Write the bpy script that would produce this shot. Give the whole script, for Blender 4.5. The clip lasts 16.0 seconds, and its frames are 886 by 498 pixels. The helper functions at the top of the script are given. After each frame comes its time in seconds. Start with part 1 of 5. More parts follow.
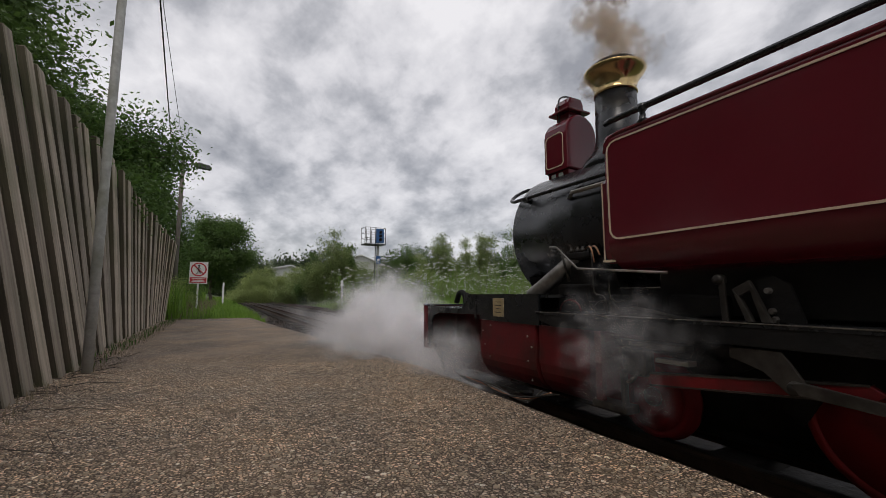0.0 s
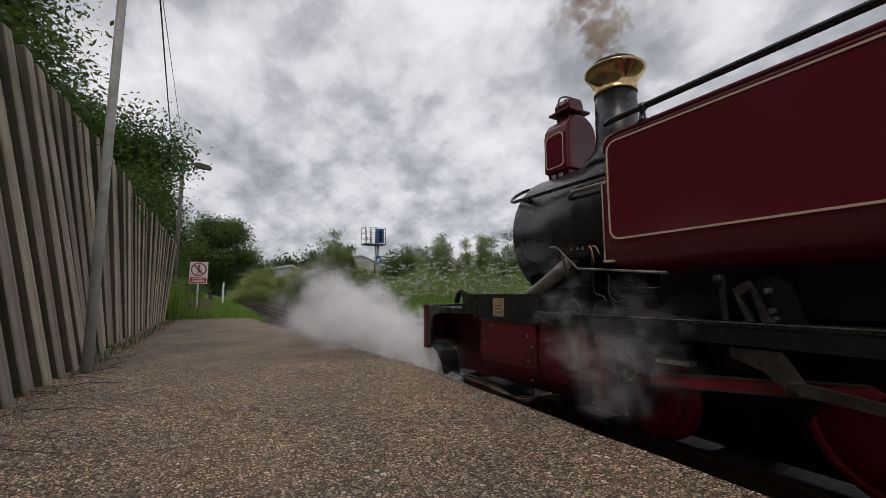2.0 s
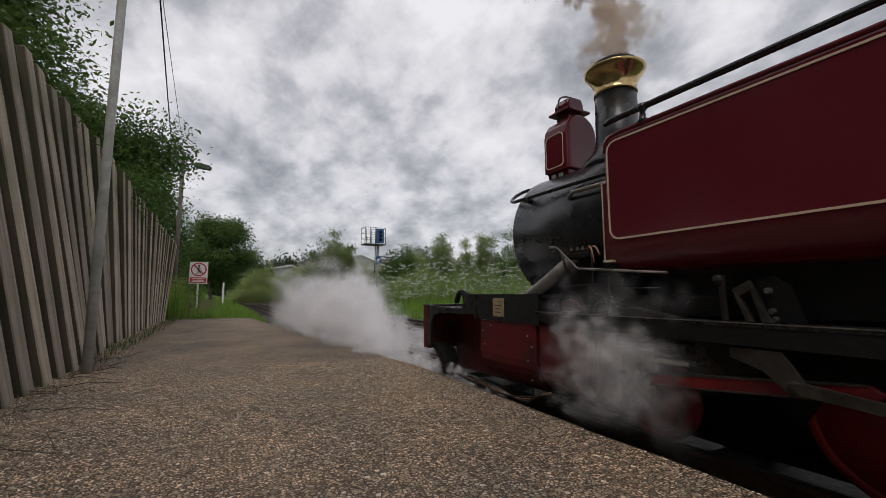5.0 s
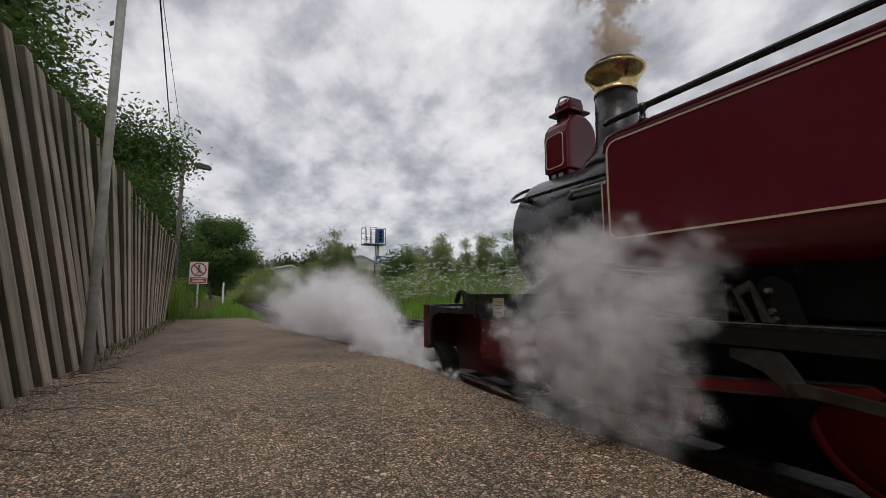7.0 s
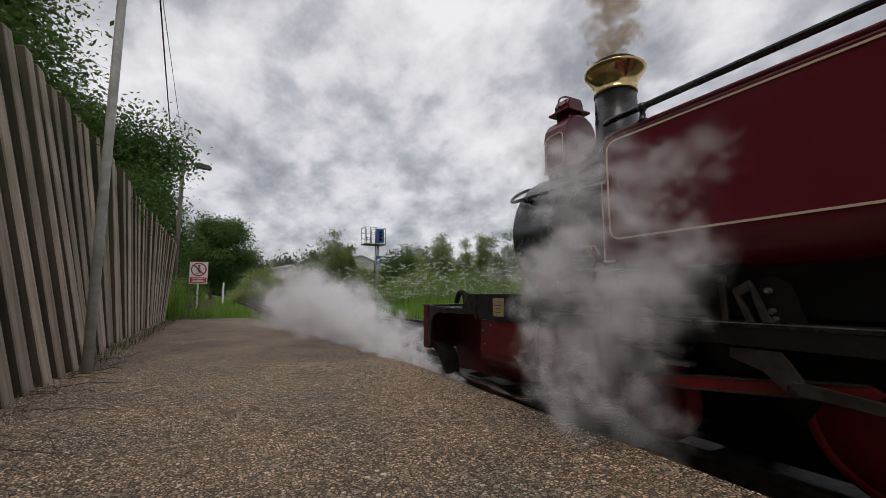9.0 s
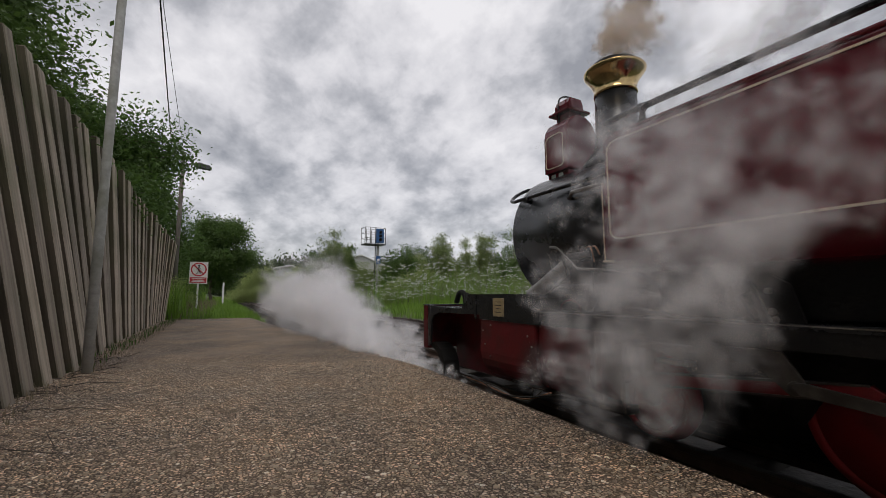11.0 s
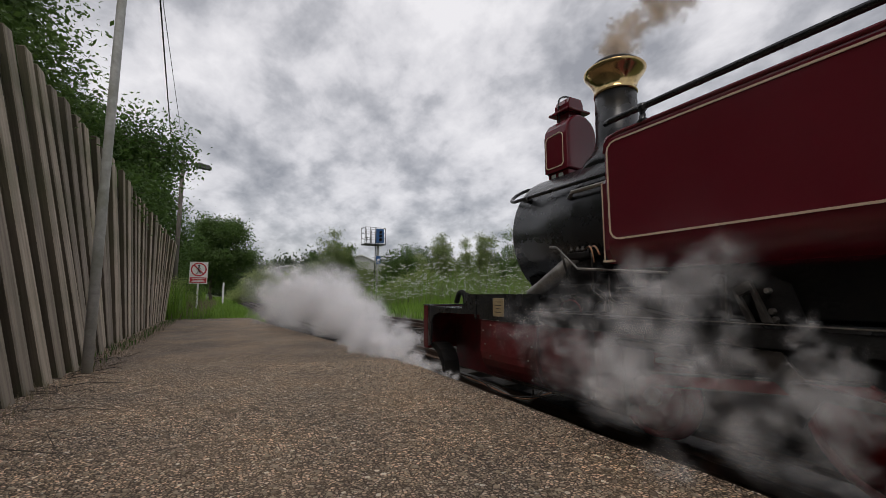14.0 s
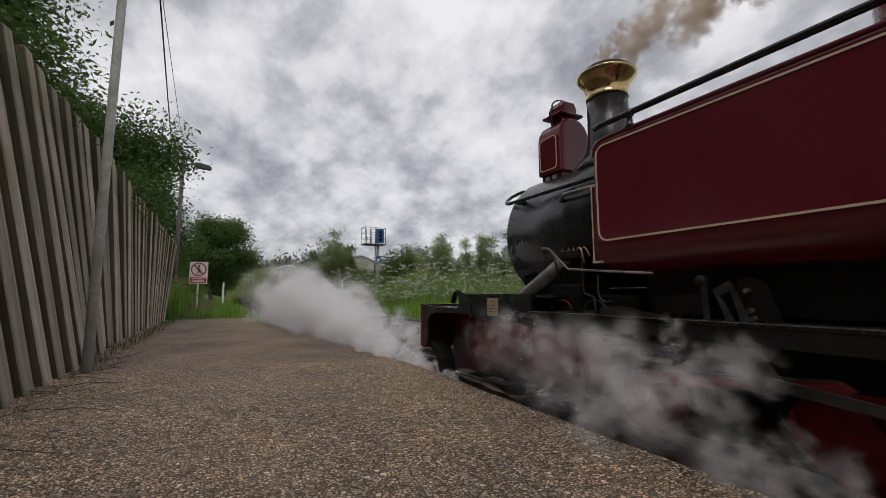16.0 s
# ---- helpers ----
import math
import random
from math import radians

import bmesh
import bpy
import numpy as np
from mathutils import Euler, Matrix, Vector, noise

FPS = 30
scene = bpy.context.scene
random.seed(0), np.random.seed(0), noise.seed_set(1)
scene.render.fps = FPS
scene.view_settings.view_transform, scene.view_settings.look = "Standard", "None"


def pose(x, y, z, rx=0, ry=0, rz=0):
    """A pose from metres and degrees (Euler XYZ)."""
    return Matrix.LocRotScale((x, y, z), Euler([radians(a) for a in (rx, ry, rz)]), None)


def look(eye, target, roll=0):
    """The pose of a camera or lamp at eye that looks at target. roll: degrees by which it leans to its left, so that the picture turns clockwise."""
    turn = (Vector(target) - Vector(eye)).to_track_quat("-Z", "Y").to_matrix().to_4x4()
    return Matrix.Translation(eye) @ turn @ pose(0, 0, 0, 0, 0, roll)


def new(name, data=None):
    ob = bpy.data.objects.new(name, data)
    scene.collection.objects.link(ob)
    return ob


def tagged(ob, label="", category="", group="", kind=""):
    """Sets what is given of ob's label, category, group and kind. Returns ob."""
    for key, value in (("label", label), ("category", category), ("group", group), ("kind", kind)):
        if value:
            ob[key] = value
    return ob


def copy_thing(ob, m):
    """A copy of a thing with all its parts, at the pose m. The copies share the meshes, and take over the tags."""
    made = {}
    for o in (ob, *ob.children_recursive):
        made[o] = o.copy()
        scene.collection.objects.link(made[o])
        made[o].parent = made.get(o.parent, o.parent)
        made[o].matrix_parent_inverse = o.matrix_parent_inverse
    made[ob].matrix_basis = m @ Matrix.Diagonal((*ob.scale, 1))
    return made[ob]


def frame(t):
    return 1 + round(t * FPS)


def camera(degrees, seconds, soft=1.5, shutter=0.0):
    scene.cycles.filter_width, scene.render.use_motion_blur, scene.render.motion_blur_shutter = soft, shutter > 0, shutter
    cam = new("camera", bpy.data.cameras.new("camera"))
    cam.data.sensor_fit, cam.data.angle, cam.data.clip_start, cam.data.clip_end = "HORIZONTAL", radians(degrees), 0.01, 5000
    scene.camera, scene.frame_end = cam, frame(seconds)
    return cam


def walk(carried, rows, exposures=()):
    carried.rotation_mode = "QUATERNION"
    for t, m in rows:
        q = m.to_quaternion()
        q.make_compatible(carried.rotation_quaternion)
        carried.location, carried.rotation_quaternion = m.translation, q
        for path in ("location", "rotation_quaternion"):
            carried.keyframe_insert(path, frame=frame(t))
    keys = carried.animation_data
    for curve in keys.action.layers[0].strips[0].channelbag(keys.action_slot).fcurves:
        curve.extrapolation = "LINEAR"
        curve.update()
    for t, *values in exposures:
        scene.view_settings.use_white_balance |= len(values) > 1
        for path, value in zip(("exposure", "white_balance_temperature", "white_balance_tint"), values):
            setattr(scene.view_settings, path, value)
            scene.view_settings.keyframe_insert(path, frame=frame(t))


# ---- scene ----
cam = camera(95, 16.0, soft=0.8)
scene.cycles.transparent_max_bounces = 400
EYE = pose(0, 0, 0.52, 96.4, 0, -28.36)
walk(cam, [(0, EYE), (16, EYE)], [(0, 0.0, 6750, 13), (16, 0.0, 6750, 13)])

# ---- sky and light ----
world = bpy.data.worlds.new("overcast_sky")
scene.world = world
world.use_nodes = True


def link(nt, a, b):
    nt.links.new(a, b)


def build_sky():
    nt = world.node_tree
    nt.nodes.clear()
    N = nt.nodes.new
    out, bg = N("ShaderNodeOutputWorld"), N("ShaderNodeBackground")
    sky = N("ShaderNodeTexSky")
    sky.sky_type, sky.sun_disc = "NISHITA", False
    sky.sun_elevation, sky.sun_rotation = radians(52), radians(215)
    tc, sep = N("ShaderNodeTexCoord"), N("ShaderNodeSeparateXYZ")
    link(nt, tc.outputs["Generated"], sep.inputs[0])
    # clouds lie on a flat layer, so they crowd towards the horizon
    den = N("ShaderNodeMath"); den.operation = "ADD"; den.inputs[1].default_value = 0.46
    mx = N("ShaderNodeMath"); mx.operation = "MAXIMUM"; mx.inputs[1].default_value = 0.0
    link(nt, sep.outputs["Z"], mx.inputs[0]); link(nt, mx.outputs[0], den.inputs[0])
    comb = N("ShaderNodeCombineXYZ")
    for i, ax in enumerate("XY"):
        d = N("ShaderNodeMath"); d.operation = "DIVIDE"
        link(nt, sep.outputs[ax], d.inputs[0]); link(nt, den.outputs[0], d.inputs[1])
        link(nt, d.outputs[0], comb.inputs[i])
    mp = N("ShaderNodeMapping"); mp.inputs["Location"].default_value = SKY_SHIFT
    mp.inputs["Rotation"].default_value = (0, 0, radians(-28))
    mp.inputs["Scale"].default_value = (1.9, 1.6, 1.0)
    link(nt, comb.outputs[0], mp.inputs[0])
    big, fine = N("ShaderNodeTexNoise"), N("ShaderNodeTexNoise")
    big.inputs["Scale"].default_value, big.inputs["Detail"].default_value, big.inputs["Roughness"].default_value = 1.55, 12, 0.55
    big.inputs["Distortion"].default_value = 0.12
    fine.inputs["Scale"].default_value, fine.inputs["Detail"].default_value = 4.8, 10
    fine.inputs["Roughness"].default_value, fine.inputs["Distortion"].default_value = 0.55, 0.15
    link(nt, mp.outputs[0], big.inputs[0]); link(nt, mp.outputs[0], fine.inputs[0])
    mixn = N("ShaderNodeMix"); mixn.data_type = "FLOAT"; mixn.inputs[0].default_value = 0.36
    link(nt, big.outputs["Fac"], mixn.inputs[2]); link(nt, fine.outputs["Fac"], mixn.inputs[3])
    ramp = N("ShaderNodeValToRGB")
    e = ramp.color_ramp.elements
    e[0].position, e[0].color = 0.395, (0.29, 0.305, 0.335, 1)
    e[1].position, e[1].color = 0.63, (0.80, 0.815, 0.845, 1)
    m = e.new(0.475); m.color = (0.455, 0.472, 0.505, 1)
    m = e.new(0.54); m.color = (0.64, 0.655, 0.69, 1)
    link(nt, mixn.outputs[0], ramp.inputs[0])
    # a little of the clear sky shines through the cloud deck
    tint = N("ShaderNodeMix"); tint.data_type = "RGBA"; tint.blend_type = "ADD"; tint.inputs[0].default_value = 0.015
    link(nt, ramp.outputs[0], tint.inputs[6]); link(nt, sky.outputs[0], tint.inputs[7])
    el = N("ShaderNodeMapRange")
    el.inputs["From Max"].default_value = 0.75
    el.inputs["To Min"].default_value, el.inputs["To Max"].default_value = 0.86, 0.98
    link(nt, mx.outputs[0], el.inputs[0])
    deck = N("ShaderNodeMix"); deck.data_type = "RGBA"; deck.blend_type = "MULTIPLY"; deck.inputs[0].default_value = 1.0
    link(nt, tint.outputs[2], deck.inputs[6]); link(nt, el.outputs[0], deck.inputs[7])
    link(nt, deck.outputs[2], bg.inputs["Color"])
    bg.inputs["Strength"].default_value = 1.05
    link(nt, bg.outputs[0], out.inputs[0])


SKY_SHIFT = (3.1, 7.4, 0.0)
build_sky()
sun = new("sun", bpy.data.lights.new("sun", "SUN"))
sun.data.energy, sun.data.angle, sun.data.color = 0.9, radians(25), (1.0, 0.97, 0.92)
sun.matrix_world = look((-6, -8, 18), (0, 0, 0))


# ---- materials ----
def material(name, dark, light, scale=20.0, rough=0.7, metal=0.0, bump=0.2, bump_scale=None, stain=None, stain_scale=1.5,
             stain_amount=0.5, stretch=(1, 1, 1), per_object=0.0, per_island=0.0, coat=0.0, spec=0.5, rough_var=0.15, stain_edges=(0.45, 0.65)):
    """Two scales of variation: grain from dark to light, and stains; and fine relief."""
    m = bpy.data.materials.new(name)
    m.use_nodes = True
    nt = m.node_tree
    N = nt.nodes.new
    b = nt.nodes["Principled BSDF"]
    tc, mp = N("ShaderNodeTexCoord"), N("ShaderNodeMapping")
    mp.inputs["Scale"].default_value = stretch
    link(nt, tc.outputs["Object"], mp.inputs[0])
    n1 = N("ShaderNodeTexNoise")
    n1.inputs["Scale"].default_value, n1.inputs["Detail"].default_value, n1.inputs["Roughness"].default_value = scale, 6, 0.65
    link(nt, mp.outputs[0], n1.inputs[0])
    r = N("ShaderNodeValToRGB")
    r.color_ramp.elements[0].position, r.color_ramp.elements[0].color = 0.3, (*dark, 1)
    r.color_ramp.elements[1].position, r.color_ramp.elements[1].color = 0.7, (*light, 1)
    link(nt, n1.outputs["Fac"], r.inputs[0])
    col = r.outputs[0]
    if stain:
        n2 = N("ShaderNodeTexNoise")
        n2.inputs["Scale"].default_value, n2.inputs["Detail"].default_value = stain_scale, 5
        link(nt, tc.outputs["Object"], n2.inputs[0])
        r2 = N("ShaderNodeValToRGB")
        r2.color_ramp.elements[0].position, r2.color_ramp.elements[1].position = stain_edges
        link(nt, n2.outputs["Fac"], r2.inputs[0])
        k = N("ShaderNodeMath"); k.operation = "MULTIPLY"; k.inputs[1].default_value = stain_amount
        link(nt, r2.outputs[0], k.inputs[0])
        mx = N("ShaderNodeMix"); mx.data_type = "RGBA"
        link(nt, k.outputs[0], mx.inputs[0]); link(nt, col, mx.inputs[6]); mx.inputs[7].default_value = (*stain, 1)
        col = mx.outputs[2]
    for amount, node, socket in ((per_object, "ShaderNodeObjectInfo", "Random"), (per_island, "ShaderNodeNewGeometry", "Random Per Island")):
        if amount:
            oi, mr, hsv = N(node), N("ShaderNodeMapRange"), N("ShaderNodeHueSaturation")
            mr.inputs["To Min"].default_value, mr.inputs["To Max"].default_value = 1 - amount, 1 + amount
            link(nt, oi.outputs[socket], mr.inputs[0])
            link(nt, mr.outputs[0], hsv.inputs["Value"]); link(nt, col, hsv.inputs["Color"])
            col = hsv.outputs[0]
    link(nt, col, b.inputs["Base Color"])
    mr = N("ShaderNodeMapRange")
    mr.inputs["To Min"].default_value, mr.inputs["To Max"].default_value = max(0.03, rough - rough_var), min(1, rough + rough_var)
    link(nt, n1.outputs["Fac"], mr.inputs[0]); link(nt, mr.outputs[0], b.inputs["Roughness"])
    b.inputs["Metallic"].default_value = metal
    b.inputs["Coat Weight"].default_value = coat
    b.inputs["Specular IOR Level"].default_value = spec
    b.inputs["Coat Roughness"].default_value = 0.12
    if bump:
        n3, bp = N("ShaderNodeTexNoise"), N("ShaderNodeBump")
        n3.inputs["Scale"].default_value, n3.inputs["Detail"].default_value = bump_scale or scale * 2, 4
        link(nt, mp.outputs[0], n3.inputs[0]); link(nt, n3.outputs["Fac"], bp.inputs["Height"])
        bp.inputs["Strength"].default_value, bp.inputs["Distance"].default_value = bump, 0.01
        link(nt, bp.outputs[0], b.inputs["Normal"])
    return m


def leaf_material(name, dark, light, through_light=0.35):
    m = bpy.data.materials.new(name)
    m.use_nodes = True
    nt = m.node_tree
    N = nt.nodes.new
    b, out = nt.nodes["Principled BSDF"], nt.nodes["Material Output"]
    geo, r, n, tc = N("ShaderNodeNewGeometry"), N("ShaderNodeValToRGB"), N("ShaderNodeTexNoise"), N("ShaderNodeTexCoord")
    r.color_ramp.elements[0].color, r.color_ramp.elements[1].color = (*dark, 1), (*light, 1)
    n.inputs["Scale"].default_value = 1.3
    link(nt, tc.outputs["Object"], n.inputs[0])
    av = N("ShaderNodeMix"); av.data_type = "FLOAT"; av.inputs[0].default_value = 0.45
    link(nt, geo.outputs["Random Per Island"], av.inputs[2]); link(nt, n.outputs["Fac"], av.inputs[3])
    link(nt, av.outputs[0], r.inputs[0])
    link(nt, r.outputs[0], b.inputs["Base Color"])
    b.inputs["Roughness"].default_value = 0.55
    t, mix = N("ShaderNodeBsdfTranslucent"), N("ShaderNodeMixShader")
    link(nt, r.outputs[0], t.inputs[0])
    mix.inputs[0].default_value = through_light
    link(nt, b.outputs[0], mix.inputs[1]); link(nt, t.outputs[0], mix.inputs[2]); link(nt, mix.outputs[0], out.inputs[0])
    return m


def vapour_material(name, colour, thin):
    """Wisps of droplets, thinning to nothing at their rims: half thrown back, half passed on; the rest goes straight through."""
    m = bpy.data.materials.new(name)
    m.use_nodes = True
    nt = m.node_tree
    nt.nodes.clear()
    N = nt.nodes.new
    out, d, t, mix = N("ShaderNodeOutputMaterial"), N("ShaderNodeBsdfDiffuse"), N("ShaderNodeBsdfTranslucent"), N("ShaderNodeMixShader")
    clear, veil = N("ShaderNodeBsdfTransparent"), N("ShaderNodeMixShader")
    d.inputs[0].default_value = t.inputs[0].default_value = (*colour, 1)
    mix.inputs[0].default_value = 0.4
    link(nt, d.outputs[0], mix.inputs[1]); link(nt, t.outputs[0], mix.inputs[2])
    tc, mid, ln, fall = N("ShaderNodeTexCoord"), N("ShaderNodeVectorMath"), N("ShaderNodeVectorMath"), N("ShaderNodeMapRange")
    mid.operation, mid.inputs[1].default_value, ln.operation = "SUBTRACT", (0.5, 0.5, 0.0), "LENGTH"
    link(nt, tc.outputs["UV"], mid.inputs[0]); link(nt, mid.outputs[0], ln.inputs[0])
    fall.interpolation_type = "SMOOTHSTEP"
    fall.inputs["From Min"].default_value, fall.inputs["From Max"].default_value = 0.5, 0.05
    fall.inputs["To Min"].default_value, fall.inputs["To Max"].default_value = 0.0, thin
    link(nt, ln.outputs["Value"], fall.inputs[0]); link(nt, fall.outputs[0], veil.inputs[0])
    link(nt, clear.outputs[0], veil.inputs[1]); link(nt, mix.outputs[0], veil.inputs[2]); link(nt, veil.outputs[0], out.inputs[0])
    return m


def pebble_material(name, base, light, size, mortar, stain):
    """Exposed stone chippings set in a binder."""
    m = material(name, mortar, tuple(c * 1.5 for c in mortar), 60, 0.9, bump=0.0, stain=stain, stain_scale=1.1, stain_amount=0.55)
    nt = m.node_tree
    N = nt.nodes.new
    b = nt.nodes["Principled BSDF"]
    under = b.inputs["Base Color"].links[0].from_socket
    tc = N("ShaderNodeTexCoord")
    warp, shift, add = N("ShaderNodeTexNoise"), N("ShaderNodeVectorMath"), N("ShaderNodeVectorMath")
    warp.inputs["Scale"].default_value, warp.inputs["Detail"].default_value = size * 0.9, 2
    link(nt, tc.outputs["Object"], warp.inputs[0])
    shift.operation, shift.inputs["Scale"].default_value = "SCALE", 0.9 / size
    link(nt, warp.outputs["Color"], shift.inputs[0])
    link(nt, tc.outputs["Object"], add.inputs[0]); link(nt, shift.outputs[0], add.inputs[1])
    vor, vor2, rim = N("ShaderNodeTexVoronoi"), N("ShaderNodeTexVoronoi"), N("ShaderNodeTexVoronoi")
    rim.feature = "DISTANCE_TO_EDGE"
    for v, s in ((vor, size), (rim, size), (vor2, size * 0.42)):
        v.inputs["Scale"].default_value = s
        link(nt, add.outputs[0], v.inputs[0])
    rr = N("ShaderNodeValToRGB")
    el = rr.color_ramp.elements
    el[0].position, el[0].color = 0.0, (*[c * 0.32 for c in base], 1)
    el[1].position, el[1].color = 1.0, (*light, 1)
    for p, k in ((0.35, 0.62), (0.6, 1.0), (0.86, 1.4)):
        mid = el.new(p); mid.color = (base[0] * k, base[1] * k, base[2] * k, 1)
    sp = N("ShaderNodeSeparateColor")
    link(nt, vor.outputs["Color"], sp.inputs[0]); link(nt, sp.outputs[0], rr.inputs[0])
    edge = N("ShaderNodeMapRange")
    edge.inputs["From Min"].default_value, edge.inputs["From Max"].default_value = 0.04, 0.24
    edge.inputs["To Min"].default_value, edge.inputs["To Max"].default_value = 0.0, 0.92
    link(nt, rim.outputs["Distance"], edge.inputs[0])
    mx = N("ShaderNodeMix"); mx.data_type = "RGBA"
    link(nt, edge.outputs[0], mx.inputs[0]); link(nt, under, mx.inputs[6]); link(nt, rr.outputs[0], mx.inputs[7])
    # scattered large pale flints
    sp2, gt, near = N("ShaderNodeSeparateColor"), N("ShaderNodeMath"), N("ShaderNodeMath")
    link(nt, vor2.outputs["Color"], sp2.inputs[0])
    gt.operation, gt.inputs[1].default_value = "GREATER_THAN", 0.93
    near.operation, near.inputs[1].default_value = "LESS_THAN", 0.28
    link(nt, sp2.outputs[1], gt.inputs[0]); link(nt, vor2.outputs["Distance"], near.inputs[0])
    both = N("ShaderNodeMath"); both.operation = "MULTIPLY"
    link(nt, gt.outputs[0], both.inputs[0]); link(nt, near.outputs[0], both.inputs[1])
    mx2 = N("ShaderNodeMix"); mx2.data_type = "RGBA"; mx2.inputs[7].default_value = (*light, 1)
    link(nt, both.outputs[0], mx2.inputs[0]); link(nt, mx.outputs[2], mx2.inputs[6])
    link(nt, mx2.outputs[2], b.inputs["Base Color"])
    # broad worn and rusty patches over the stones
    wear, wr, mx3 = N("ShaderNodeTexNoise"), N("ShaderNodeValToRGB"), N("ShaderNodeMix")
    wear.inputs["Scale"].default_value, wear.inputs["Detail"].default_value = 1.7, 6
    link(nt, tc.outputs["Object"], wear.inputs[0]); link(nt, wear.outputs["Fac"], wr.inputs[0])
    wr.color_ramp.elements[0].position, wr.color_ramp.elements[0].color = 0.36, (0.74, 0.72, 0.70, 1)
    wr.color_ramp.elements[1].position, wr.color_ramp.elements[1].color = 0.66, (1.18, 1.05, 0.90, 1)
    mx3.data_type, mx3.blend_type, mx3.inputs[0].default_value = "RGBA", "MULTIPLY", 1.0
    link(nt, mx2.outputs[2], mx3.inputs[6]); link(nt, wr.outputs[0], mx3.inputs[7])
    link(nt, mx3.outputs[2], b.inputs["Base Color"])
    bp = N("ShaderNodeBump")
    link(nt, rim.outputs["Distance"], bp.inputs["Height"])
    bp.inputs["Strength"].default_value, bp.inputs["Distance"].default_value = 1.0, 0.018
    link(nt, bp.outputs[0], b.inputs["Normal"])
    return m


M = {}
M["chippings"] = pebble_material("stone_chippings", (0.80, 0.63, 0.48), (0.98, 0.93, 0.82), 84, (0.040, 0.029, 0.021), (0.22, 0.155, 0.10))
M["slab"] = pebble_material("worn_tarmac", (0.40, 0.325, 0.26), (0.68, 0.60, 0.50), 110, (0.17, 0.135, 0.108), (0.40, 0.335, 0.275))
M["pebble"] = leaf_material("loose_pebble", (0.10, 0.065, 0.042), (0.62, 0.50, 0.36), 0.0)
M["kerb"] = material("platform_edge", (0.05, 0.045, 0.04), (0.12, 0.11, 0.10), 30, 0.9, bump=0.5)
M["ballast"] = material("ballast_stone", (0.012, 0.010, 0.009), (0.050, 0.043, 0.038), 14, 0.95, bump=1.0, bump_scale=25, stain=(0.09, 0.06, 0.04), stain_scale=0.8, per_island=0.4)
M["soil"] = material("grassy_soil", (0.035, 0.055, 0.018), (0.11, 0.14, 0.045), 3, 0.95, bump=0.6, stain=(0.10, 0.085, 0.05), stain_scale=0.5, stain_amount=0.4)
M["wood"] = material("weathered_wood", (0.150, 0.122, 0.092), (0.42, 0.352, 0.275), 30, 0.9, bump=0.5, bump_scale=70, stretch=(1, 1, 0.06), stain=(0.10, 0.11, 0.05), stain_scale=2.2, stain_amount=0.6, per_object=0.38)
# green-stained wood behind the slats, near-black to paint the shade in the gaps
M["wood_dark"] = material("shaded_wood", (0.018, 0.014, 0.010), (0.050, 0.040, 0.028), 30, 0.9, bump=0.5, bump_scale=70, stretch=(1, 1, 0.06), stain=(0.035, 0.045, 0.018), stain_scale=2.2, stain_amount=0.6, per_object=0.25)
# slat edges: green stain, plus a darker brown painting the shade between slats
M["wood_side"] = material("shaded_side_wood", (0.050, 0.038, 0.025), (0.125, 0.098, 0.066), 30, 0.9, bump=0.5, bump_scale=70, stretch=(1, 1, 0.06), stain=(0.06, 0.07, 0.025), stain_scale=2.2, stain_amount=0.6, per_object=0.35)
M["pole"] = material("galvanised_pole", (0.27, 0.27, 0.255), (0.42, 0.42, 0.395), 25, 0.65, bump=0.15, stain=(0.14, 0.15, 0.09), stain_scale=3, stain_amount=0.7)
M["timber_pole"] = material("timber_pole", (0.085, 0.075, 0.063), (0.20, 0.175, 0.15), 30, 0.85, bump=0.3, stretch=(1, 1, 0.1))
M["red"] = material("crimson_paint", (0.108, 0.0085, 0.0165), (0.124, 0.010, 0.019), 3, 0.16, bump=0.02, bump_scale=3, coat=0.0, spec=0.5, rough_var=0.04)
M["red_dull"] = material("red_frame_paint", (0.090, 0.0045, 0.0075), (0.125, 0.007, 0.010), 14, 0.5, spec=0.3, bump=0.1, stain=(0.03, 0.012, 0.01), stain_scale=6, stain_amount=0.7)
M["red_wheel"] = material("red_wheel_paint", (0.24, 0.010, 0.012), (0.33, 0.014, 0.016), 14, 0.5, spec=0.3, bump=0.1, stain=(0.05, 0.010, 0.010), stain_scale=7, stain_amount=0.6)
M["red_rod"] = material("red_rod_paint", (0.13, 0.006, 0.008), (0.18, 0.009, 0.011), 14, 0.45, spec=0.3, bump=0.1, stain=(0.03, 0.010, 0.010), stain_scale=9, stain_amount=0.6)
M["black"] = material("black_paint", (0.008, 0.009, 0.010), (0.015, 0.016, 0.018), 5, 0.27, spec=0.45, bump=0.03, bump_scale=8, rough_var=0.08)
M["soot"] = material("sooty_iron", (0.004, 0.004, 0.004), (0.010, 0.0095, 0.009), 18, 0.7, spec=0.25, bump=0.3, stain=(0.016, 0.013, 0.011), stain_scale=8, stain_amount=0.5)
M["brass"] = material("polished_brass", (0.46, 0.33, 0.15), (0.60, 0.45, 0.22), 8, 0.17, metal=1.0, bump=0.05, stain=(0.30, 0.20, 0.10), stain_scale=9, stain_amount=0.5)
M["steel"] = material("oily_steel", (0.20, 0.185, 0.17), (0.36, 0.34, 0.31), 14, 0.45, metal=0.85, bump=0.1, stain=(0.10, 0.085, 0.07), stain_scale=12, stain_amount=0.6)
